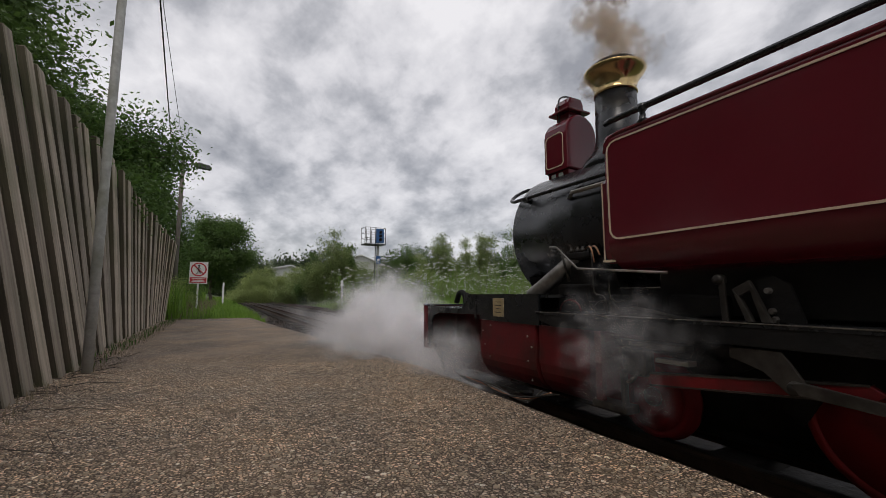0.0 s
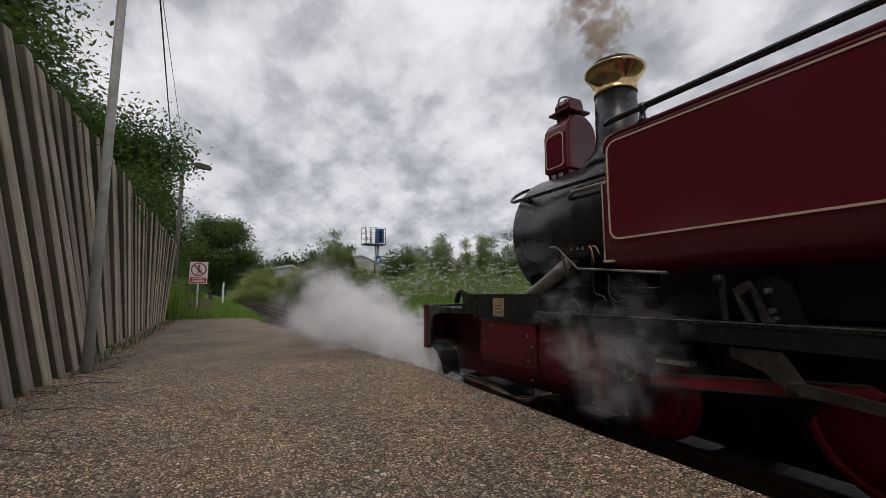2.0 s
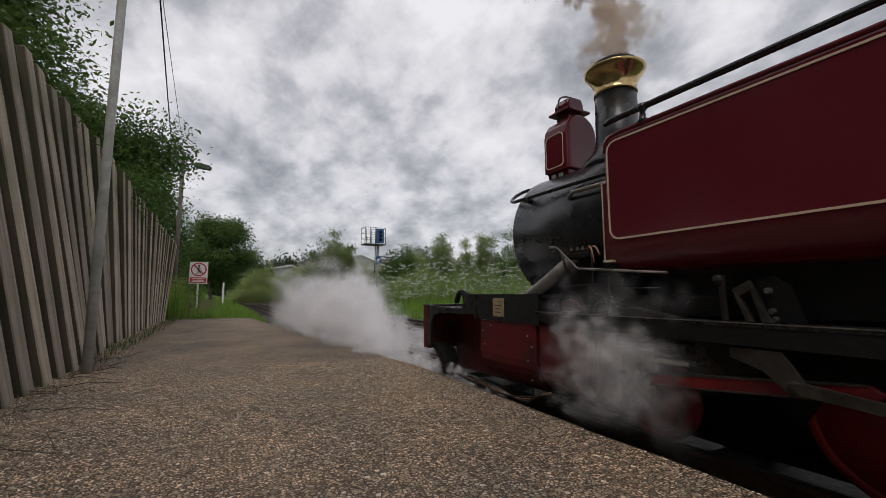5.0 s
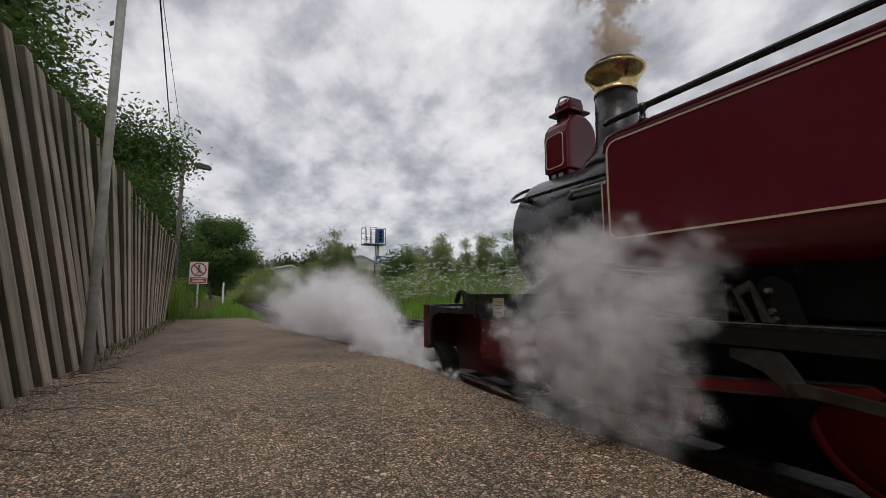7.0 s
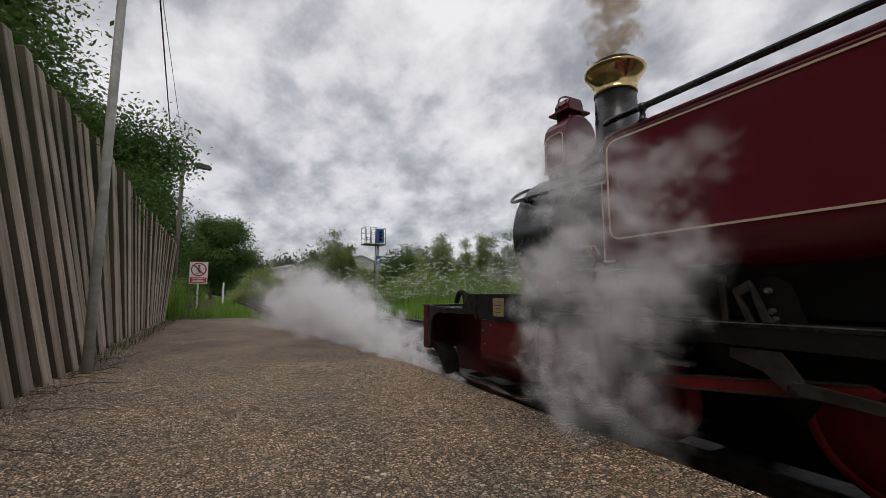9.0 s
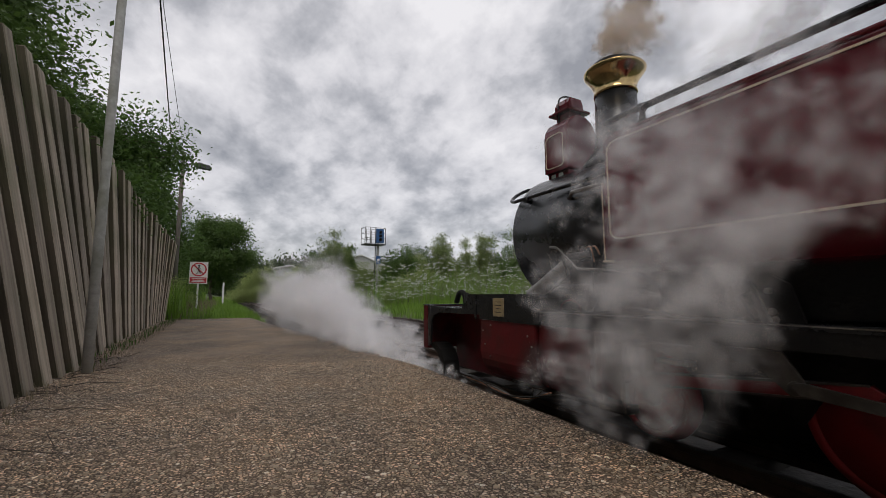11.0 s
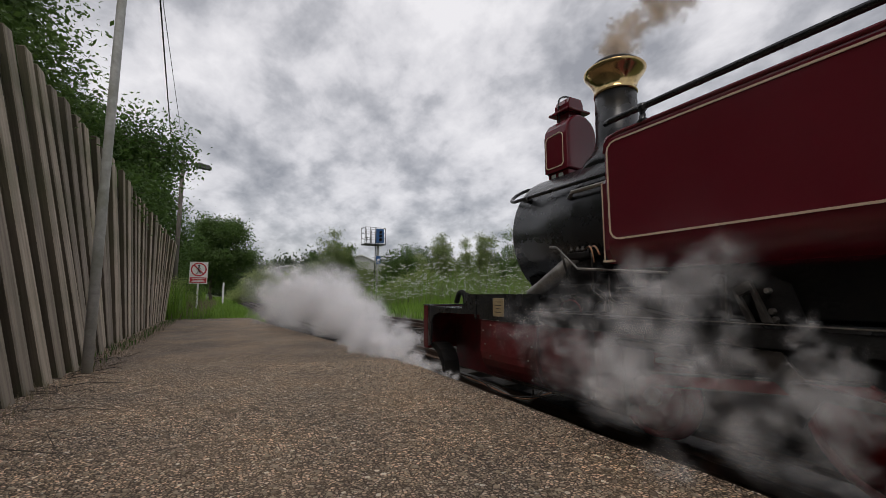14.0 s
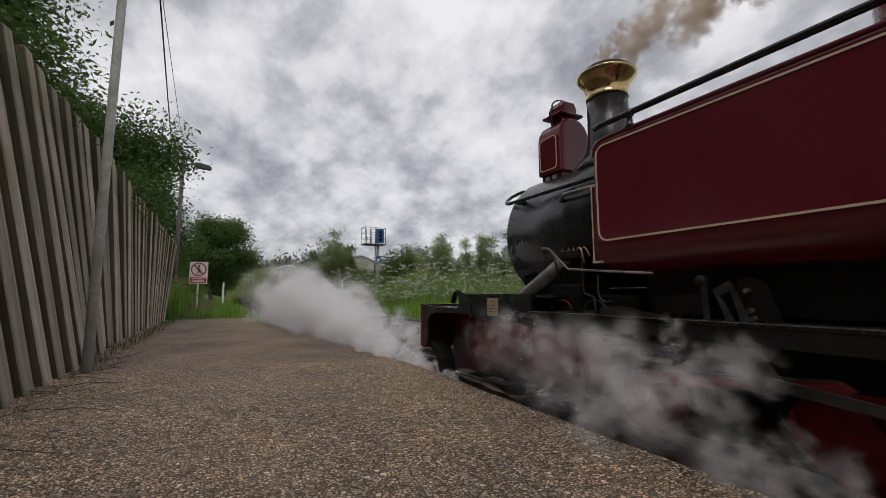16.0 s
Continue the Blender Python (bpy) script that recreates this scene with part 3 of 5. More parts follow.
# ---- fence ----
def build_fence():
    # starts behind the camera: the unseen slats are added for reflections only
    root = empty("fence", -0.88, -5.1, 0)
    tagged(root, "tall weathered wooden slat fence leaning away from the platform", "fence")
    rng = np.random.default_rng(11)

    def board(w, t, h, skew):
        bm = box(-t / 2, t / 2, -w / 2, w / 2, 0, h, 0.006, seg=1)
        for v in bm.verts:
            if v.co.z > h * 0.9:
                v.co.z += v.co.y * skew - 0.25 * abs(v.co.x)
            elif v.co.z < 0.1:
                v.co.z += v.co.y * 0.2
            v.co.x += 0.006 * math.sin(v.co.z * 3)
        return bm

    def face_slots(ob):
        """Weathered faces; mossy edges, also coloured darker for the shade between slats."""
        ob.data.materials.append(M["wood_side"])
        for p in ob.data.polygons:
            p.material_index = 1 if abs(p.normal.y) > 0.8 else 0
    variants = []
    step = 0.25
    count = int(15.9 / step)
    foot = lambda y: float(np.interp(y - 5.1, [3.9, 5.4, 10.6], [0.0, -0.13, -0.20]))
    lean = lambda y: math.degrees(math.atan2(0.46 - 0.056 * (max(2.0, y - 5.1) - 3.6) + foot(y), tall(y)))
    tall = lambda y: 2.30 - 0.098 * (max(2.0, y - 5.1) - 3.6)
    for k in range(count):
        if k < 6:
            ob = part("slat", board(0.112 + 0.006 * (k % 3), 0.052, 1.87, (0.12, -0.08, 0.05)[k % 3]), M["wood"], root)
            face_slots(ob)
            variants.append(ob.data)
        else:
            ob = new("slat", variants[int(rng.integers(0, 6))])
            ob.parent = root
        y = k * step + 0.065
        ob.location = (foot(y) + rng.uniform(-0.008, 0.008), y + rng.uniform(-0.012, 0.012), rng.uniform(-0.03, 0.01))
        ob.rotation_euler = (radians(rng.uniform(-0.7, 0.7)), radians(-lean(y) + rng.uniform(-0.5, 0.5)), radians(rng.uniform(-4, 2)))
        ob.scale.z = tall(y) / 1.87
    # backing slats carry the gaps' shade in their dark colour
    dark = None
    for j in range(count):
        if dark is None:
            ob = part("backing_slat", board(0.17, 0.022, 1.80, 0.05), M["wood_dark"], root, "green-stained slat behind the gaps, coloured dark for their shade")
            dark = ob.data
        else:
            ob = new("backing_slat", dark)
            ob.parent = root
            ob["label"] = "green-stained slat behind the gaps, coloured dark for their shade"
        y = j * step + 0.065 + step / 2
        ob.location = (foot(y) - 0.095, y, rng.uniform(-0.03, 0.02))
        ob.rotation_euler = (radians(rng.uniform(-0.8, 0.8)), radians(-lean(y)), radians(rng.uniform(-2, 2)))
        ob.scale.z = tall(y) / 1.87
    for f in (0.2, 0.55, 0.86):
        bm = bmesh.new()
        for j in range(16):
            box(-0.056, -0.030, j - 0.1, min(15.9, j + 0.9), -0.045, 0.045, bm=bm)
        for v in bm.verts:
            h = tall(v.co.y) * f
            v.co.x += foot(v.co.y) - h * math.tan(radians(lean(v.co.y)))
            v.co.z += h
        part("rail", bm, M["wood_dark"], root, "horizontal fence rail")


# ---- platform furniture ----
def build_pole():
    root = empty("lighting_pole", -0.775, 3.60, 0.0)
    tagged(root, "tall grey galvanised steel pole beside the fence", "pole")
    part("shaft", tube([(0, 0, -0.1), (0, 0, 1.2), (0, 0, 1.25), (0, 0, 5.2)], 0.05, 20, radii=[0.031, 0.031, 0.029, 0.028]), M["pole"], root)


def build_sign():
    root = empty("warning_sign", -0.60, 12.85, float(ground_height(-0.6, 12.85)))
    tagged(root, "red and white no walking sign on a white post", "sign")
    z0 = root.location.z
    part("post", box(-0.022, 0.022, -0.02, 0.02, -0.1, 1.25 - z0, 0.004), M["white"], root)
    sw, b, t = 0.215, 0.81 - z0, 1.40 - z0
    panel = part("panel", box(-sw, sw, -0.032, -0.022, b, t, 0.004), M["white"], root, "white sign panel")
    part("red_band", box(-sw + 0.02, sw - 0.02, -0.036, -0.033, b + 0.02, b + 0.17), M["sign_red"], panel, "red text band")
    for k in range(3):
        part("text_bar", box(-0.15 + 0.02 * (k % 2), 0.15 - 0.03 * (k % 2), -0.039, -0.037, b + 0.045 + k * 0.04, b + 0.062 + k * 0.04), M["white"], panel)
    cz = b + 0.385
    bm = bmesh.new()
    for (r0, r1) in ((0.185, 0.152),):
        n = 40
        vs = []
        for i in range(n):
            a = 2 * math.pi * i / n
            vs.append([bm.verts.new((math.cos(a) * r, y, cz + math.sin(a) * r)) for r, y in ((r0, -0.034), (r0, -0.038), (r1, -0.038), (r1, -0.034))])
        for i in range(n):
            for j in range(4):
                bm.faces.new((vs[i][j], vs[(i + 1) % n][j], vs[(i + 1) % n][(j + 1) % 4], vs[i][(j + 1) % 4]))
    part("prohibition_ring", bm, M["sign_red"], panel, "red prohibition ring")
    bm = box(-0.165, 0.165, -0.0405, -0.0385, -0.016, 0.016)
    bmesh.ops.rotate(bm, verts=bm.verts, cent=(0, 0, 0), matrix=Matrix.Rotation(radians(45), 3, "Y"))
    bmesh.ops.translate(bm, verts=bm.verts, vec=(0, 0, cz))
    part("prohibition_bar", bm, M["sign_red"], panel, "red slash")
    bm = bmesh.new()
    lathe([(0.0, 0), (0.028, 0.0), (0.028, 0.004), (0.0, 0.004)], (0.005, -0.038, cz + 0.105), "y", 12, bm)
    for a, c, w in (((0.0, 0.07), (0.0, -0.02), 0.026), ((0.0, -0.02), (-0.05, -0.12), 0.014), ((0.0, -0.02), (0.055, -0.11), 0.014), ((0.0, 0.06), (-0.06, 0.0), 0.010), ((0.0, 0.06), (0.06, 0.01), 0.010)):
        tube([(a[0], -0.036, cz + a[1]), (c[0], -0.036, cz + c[1])], w * 0.6, 6, bm)
    part("pictogram", bm, M["sign_black"], panel, "black walking pictogram")


def build_lamp_post():
    root = empty("street_lamp", -1.06, 12.0, float(ground_height(-1.06, 12.0)))
    tagged(root, "old timber post with a side arm lamp", "lamp")
    part("post", tube([(0, 0, -0.2), (0, 0, 2.0), (0, 0, 4.05)], 0.05, 10, radii=[0.058, 0.05, 0.042]), M["timber_pole"], root)
    part("arm", tube([(0, 0, 3.70), (0.2, 0, 3.78), (0.30, 0, 3.76)], 0.022, 8), M["lamp_grey"], root)
    part("head", prism([(0.24, 3.72), (0.24, 3.79), (0.36, 3.82), (0.60, 3.77), (0.64, 3.70), (0.60, 3.66), (0.30, 3.68)], -0.07, 0.07, "y", bevel=0.015), M["lamp_grey"], root, "dark lamp head")
    part("brace", tube([(0, 0, 3.45), (0.14, 0, 3.73)], 0.012, 6), M["lamp_grey"], root)


def build_cables():
    for k, (a, b, r) in enumerate((((-0.62, 3.2, 3.62), (-1.26, 11.5, 4.0), 0.009), ((-0.65, 3.8, 3.45), (-1.06, 11.9, 4.17), 0.004))):
        A, B = Vector(a), Vector(b)
        pts = [A.lerp(B, t / 12) - Vector((0, 0, 0.03 * 4 * (t / 12) * (1 - t / 12))) for t in range(13)]
        ob = part("overhead_cable", tube(pts, r, 6), M["cable"])
        tagged(ob, "black overhead cable hanging between two poles", "cable")


def build_signal():
    x, y = 8.35, 24.0
    z = float(ground_height(x, y))
    root = empty("railway_signal", x, y, z)
    tagged(root, "tall railway colour light signal with a blue head and caged platform", "signal")
    part("mast", tube([(0, 0, -0.2), (0, 0, 4.3 - z)], 0.09, 10), M["pole"], root)
    h = 3.55 - z
    part("deck", box(-0.95, 0.35, -0.4, 0.4, h, h + 0.06, 0.01), M["lamp_grey"], root)
    part("signal_head", box(-0.24, 0.24, -0.42, -0.2, h + 0.12, h + 1.0, 0.02), M["blue"], root, "blue signal head")
    for k in range(3):
        part("lens_hood", lathe([(0.0, 0), (0.085, 0), (0.085, -0.12)], (0, -0.43, h + 0.32 + k * 0.22), "y", 14), M["soot"], root, "black lens hood")
    for px in (-0.95, -0.62, -0.3, 0.35):
        for py in (-0.4, 0.4):
            part("cage_post", tube([(px, py, h), (px, py, h + 1.05)], 0.018, 6), M["lamp_grey"], root)
    for zz in (0.4, 0.75, 1.05):
        bm = bmesh.new()
        for q in (((-0.95, -0.4), (0.35, -0.4)), ((0.35, -0.4), (0.35, 0.4)), ((0.35, 0.4), (-0.95, 0.4)), ((-0.95, 0.4), (-0.95, -0.4))):
            tube([(*q[0], h + zz), (*q[1], h + zz)], 0.014, 5, bm)
        part("cage_rail", bm, M["lamp_grey"], root)
    part("ladder", tube([(-0.1, 0.2, 0), (-0.1, 0.2, h)], 0.03, 6), M["lamp_grey"], root)
    part("number_board", box(-0.14, 0.14, -0.13, -0.1, h - 1.15, h - 0.65, 0.01), M["blue"], root, "small blue plate")
    part("plate_bar", box(-0.08, 0.08, -0.136, -0.132, h - 0.95, h - 0.85), M["white"], root, "pale bar")


def build_shed(x, y, left, ridge, right, label):
    """A long gabled shed: half widths and heights of the eaves and the ridge."""
    z = float(ground_height(x, y))
    root = empty("shed", x, y, z)
    root.rotation_euler.z = -math.atan2(x, y)
    tagged(root, label, "building", "sheds behind the trees")
    (lw, lh), rh, (rw, eh) = left, ridge, right
    part("wall", prism([(-lw, 0), (rw, 0), (rw, eh), (0, rh), (-lw, lh)], 0, 8, "y"), M["shed"], root)
    part("roof", prism([(-lw - 0.3, lh - 0.05), (0, rh + 0.06), (rw + 0.3, eh - 0.05), (rw + 0.3, eh + 0.10), (0, rh + 0.24), (-lw - 0.3, lh + 0.10)], -0.4, 8.4, "y"), M["roof"], root)
    part("door", box(-0.9, 0.9, -0.06, -0.01, 0, lh * 0.6, 0.01), M["lamp_grey"], root, "dark sliding door")


def build_slab():
    root = tagged(part("concrete_slab", prism([(-1.6, 0), (1.6, 0), (1.6, 0.62), (1.2, 0.66), (-1.0, 0.34), (-1.6, 0.30)], -0.35, 0.35, "y", bevel=0.03), M["shed"]), "pale concrete slab tipped on the lineside bank", "slab")
    root.location = (4.55, 42.0, float(ground_height(4.55, 42.0)) - 0.02)


def build_markers():
    for x, y, h, name, label in ((5.15, 20.0, 1.15, "marker_post", "white wooden marker post with a small cross arm"), (0.02, 22.0, 0.85, "short_post", "short white lineside post")):
        z = float(ground_height(x, y))
        root = empty(name, x, y, z)
        tagged(root, label, "post")
        part("post", box(-0.04, 0.04, -0.04, 0.04, -0.1, h + 0.3, 0.006), M["white"], root)
        if h > 0.9:
            part("cross_arm", box(-0.12, 0.12, -0.06, -0.042, h, h + 0.1, 0.004), M["white"], root)


build_ground()
build_platform()
build_loose_stones()
build_track("track_1", 1.87, -7, 90, label="narrow gauge railway track on dark sleepers")
build_track("track_2", 3.95, -7, 90, slant=-0.004, label="second narrow gauge track beside the first")
build_ballast()
build_fence()
build_pole()
build_sign()
build_lamp_post()
build_cables()
build_signal()
build_shed(18.3, 60.0, (2.7, 5.5), 6.3, (3.2, 4.9), "pale grey gabled shed far behind the trees")
build_shed(7.4, 54.0, (2.0, 3.7), 4.0, (1.6, 3.5), "low pale roofed shed beyond the bushes")
build_slab()
build_markers()

# trees behind the fence and along the line
tree("ash_tree", -3.5, 4.9, -0.1, 5.6, 3.9, 0.062, 8600, 24, M["leaf"], 21, "leafy green tree rising behind the wooden fence", spread=0.12)
ash = tree("ash_tree", -3.9, 7.2, -0.1, 5.0, 4.2, 0.066, 2600, 26, M["leaf_dark"], 28, "dense dark green tree behind the fence", spread=0.17)
tree("ash_tree", -2.35, 8.6, -0.1, 4.0, 3.4, 0.072, 2300, 24, M["leaf_dark"], 22, "low spreading green tree behind the fence", spread=0.15)
tree("hawthorn_tree", -2.55, 13.2, -0.1, 5.1, 3.6, 0.085, 1900, 24, M["leaf_dark"], 23, "bushy dark green tree beside the old lamp post", spread=0.15, trunk_h=0.2)
tree("hawthorn_tree", -2.4, 16.0, 0.2, 4.0, 3.0, 0.09, 900, 24, M["leaf_dark"], 25, "low dark green tree at the end of the fence", spread=0.17, trunk_h=0.15)
tree("round_tree", -0.65, 26.0, 0.1, 4.8, 4.9, 0.12, 3000, 24, M["leaf"], 24, "rounded dark green tree beside the track", spread=0.2, trunk_h=0.12)
# unseen trees added behind the camera to darken the tank's reflections and the underside
for x, y, turn in ((-3.9, 1.2, 40), (-3.7, -2.0, 150), (-4.0, -5.2, 250)):
    copy_thing(ash, pose(x, y, -0.1, 0, 0, turn))
bush("bramble_bush", -1.5, 13.6, 1.6, 1.6, 1.25, 0.06, 420, 22, M["leaf"], 26, "bramble and nettles at the end of the fence", spread=0.09)
bush("bramble_bush", -1.9, 18.0, 2.2, 3.0, 1.6, 0.07, 480, 22, M["leaf_dark"], 27, "overgrown brambles on the bank", spread=0.12)
bush("bramble_bush", -1.2, 12.2, 0.9, 1.2, 0.95, 0.05, 380, 22, M["leaf_pale"], 29, "pale green bramble and bindweed against the fence end", spread=0.09)
for x, y, w, d, h, mat, sd in (
        (6.3, 27.0, 3.0, 2.2, 4.3, "leaf_grey", 31), (10.3, 24, 3.4, 2.5, 3.3, "leaf", 32), (12.2, 22.5, 3.0, 2.5, 3.9, "leaf_grey", 33),
        (14.0, 21.5, 2.8, 2.5, 4.5, "leaf_grey", 34), (16.6, 20.5, 3.4, 2.5, 4.4, "leaf", 35), (9.6, 33, 4, 2, 3.0, "leaf_grey", 36), (20, 19, 4, 3, 4.8, "leaf", 37),
        (3.2, 44, 5.0, 3, 3.2, "leaf_pale", 38), (6.2, 41, 5.0, 3, 2.9, "leaf_pale", 39), (13, 30, 5, 3, 4.0, "leaf", 40), (4.2, 52, 5.5, 3, 4.2, "leaf_grey", 41), (7.2, 29, 2.6, 2.4, 3.9, "leaf", 42), (5.6, 28.5, 2.4, 2.0, 3.2, "leaf_dark", 43)):
    bush("hedge_bush", x, y, w, d, h, 0.10, 1700, 22, M[mat], sd, "tall uneven green bush beyond the railway", spread=0.13)
far_rng = random.Random(9)
for k in range(18):
    a = radians(-2 + k * 4.6)
    bush("far_tree", math.sin(a) * 110, math.cos(a) * 110, 15, 6, 8.0 + 3.5 * far_rng.random(), 0.7, 800, 18, M["leaf_far"], 60 + k, "distant dark tree on the skyline", spread=0.9, category="tree")

# grass, weeds and blossom
grass_patch("bank_grass", -1.6, 0.95, 10.45, 26, 15000, 0.26, M["grass"], 70, "bright green grass on the bank beyond the platform", width=0.009)
grass_patch("tall_grass", -2.6, -0.75, 10.6, 24, 6000, 0.75, M["grass"], 71, "tall rank grass round the sign and fence end", width=0.010)
grass_patch("bank_weeds", -1.7, -0.2, 10.6, 20, 1300, 0.42, M["grass_dry"], 78, "dry seeding grass stems on the bank", width=0.006)
grass_patch("field_grass", 5.0, 22.0, 8.0, 30.0, 26000, 0.40, M["grass"], 72, "long green grass across the railway", width=0.014)
grass_patch("far_grass", -1.0, 5.4, 26, 60, 7000, 0.3, M["grass"], 76, "grass along the far track", width=0.02, keep=lambda x, y: x < 0.9 or x > 4.9)


def build_blossom():
    """Umbels of cow parsley on thin stalks, past counting."""
    rng = np.random.default_rng(73)
    n = 1250
    x = rng.uniform(4.0, 16, n)
    y = 15.5 - 0.15 * (x - 8) + rng.normal(0, 1.6, n)
    h = 0.5 + 1.35 * rng.random(n) ** 1.3
    z = ground_height(x, y)
    V, F, S, SF = [], [], [], []
    for k in range(n):
        m = 16
        r = rng.uniform(0.04, 0.11)
        a, q = rng.uniform(0, 6.28, m), r * np.sqrt(rng.random(m))
        c = np.stack([x[k] + q * np.cos(a), y[k] + q * np.sin(a), z[k] + h[k] - 0.25 * q + rng.normal(0, 0.012, m)], 1)
        d = rng.normal(0, 0.014, (m, 3, 3))
        V.append((c[:, None] + d).reshape(-1, 3))
        w = np.array([0.006, 0, 0])
        b0 = np.array([x[k], y[k], z[k]])
        S += [b0 - w, b0 + w, b0 + w * 0.4 + (0, 0, h[k]), b0 - w * 0.4 + (0, 0, h[k])]
    V, S = np.concatenate(V), np.array(S)
    ob = raw_mesh("cow_parsley", V, np.arange(len(V)).reshape(-1, 3), M["flower"])
    tagged(ob, "drifts of white cow parsley blossom across the line", "flowers", kind="stuff")
    ob = raw_mesh("parsley_stalks", S, np.arange(len(S)).reshape(-1, 4), M["grass"])
    tagged(ob, "thin green stalks under the white blossom", "plants", kind="stuff")


build_blossom()
for k in range(7):
    bush("weed_bank", 5.2 + k * 1.75, 16.8 - 0.25 * k, 2.4, 1.4, 0.95, 0.07, 420, 20, M["leaf_grey"], 90 + k, "green weeds under the white blossom", spread=0.12)

for x, y, w, h, sd in ((5.4, 30, 4.5, 2.2, 110), (8.6, 27, 4.2, 2.6, 111), (11.4, 25.5, 4.6, 2.9, 112), (14.6, 24.5, 4.6, 3.0, 113), (17.6, 23, 4.4, 3.2, 114), (9.2, 20.5, 3.2, 1.7, 115),
                       (12.6, 19.2, 3.6, 1.9, 116), (15.8, 18, 3.6, 2.2, 117), (2.3, 38, 3.4, 1.5, 118), (5.2, 35, 3.4, 1.5, 119), (2.6, 50, 4.0, 2.4, 120)):
    bush("hedge_bush", x, y, w, 2.0, h, 0.10, 1100, 22, M["leaf_pale" if sd % 3 == 1 else "leaf_grey"], sd, "low spreading grey-green hedge bush", spread=0.16)


def build_twigs():
    """Fallen twigs and dry stems lying by the fence."""
    rng = np.random.default_rng(77)
    bm = bmesh.new()
    for k in range(46):
        x, y = -0.86 + abs(rng.normal(0, 0.13)), rng.uniform(1.9, 4.6)
        a, n = rng.uniform(0, 6.28), rng.uniform(0.08, 0.30)
        p = [(x, y, 0.006), (x + n * 0.5 * math.cos(a), y + n * 0.5 * math.sin(a), 0.012 + 0.02 * rng.random()), (x + n * math.cos(a + 0.3), y + n * math.sin(a + 0.3), 0.006)]
        if max(q[0] for q in p) < -0.35:
            tube(p, 0.002, 4, bm, radii=[0.0035, 0.0025, 0.0012])
    ob = part("fallen_twigs", bm, M["bark"])
    tagged(ob, "dark fallen twigs lying beside the fence", "twigs", kind="stuff")


build_twigs()

# dead stalks and litter along the foot of the fence
grass_patch("dead_stalks", -0.92, -0.72, 1.8, 10.2, 700, 0.07, M["grass_dry"], 74, "dry dead stalks along the foot of the fence", width=0.003, lift=0.0)
grass_patch("fence_weeds", -0.95, -0.78, 3.6, 10.2, 420, 0.075, M["leaf_dark"], 75, "small green weeds along the foot of the fence", width=0.004, lift=0.0)


# ---- locomotive ----
LX, LZ = 1.87, RAIL_Z      # track centre and rail level; parts below use heights above the platform


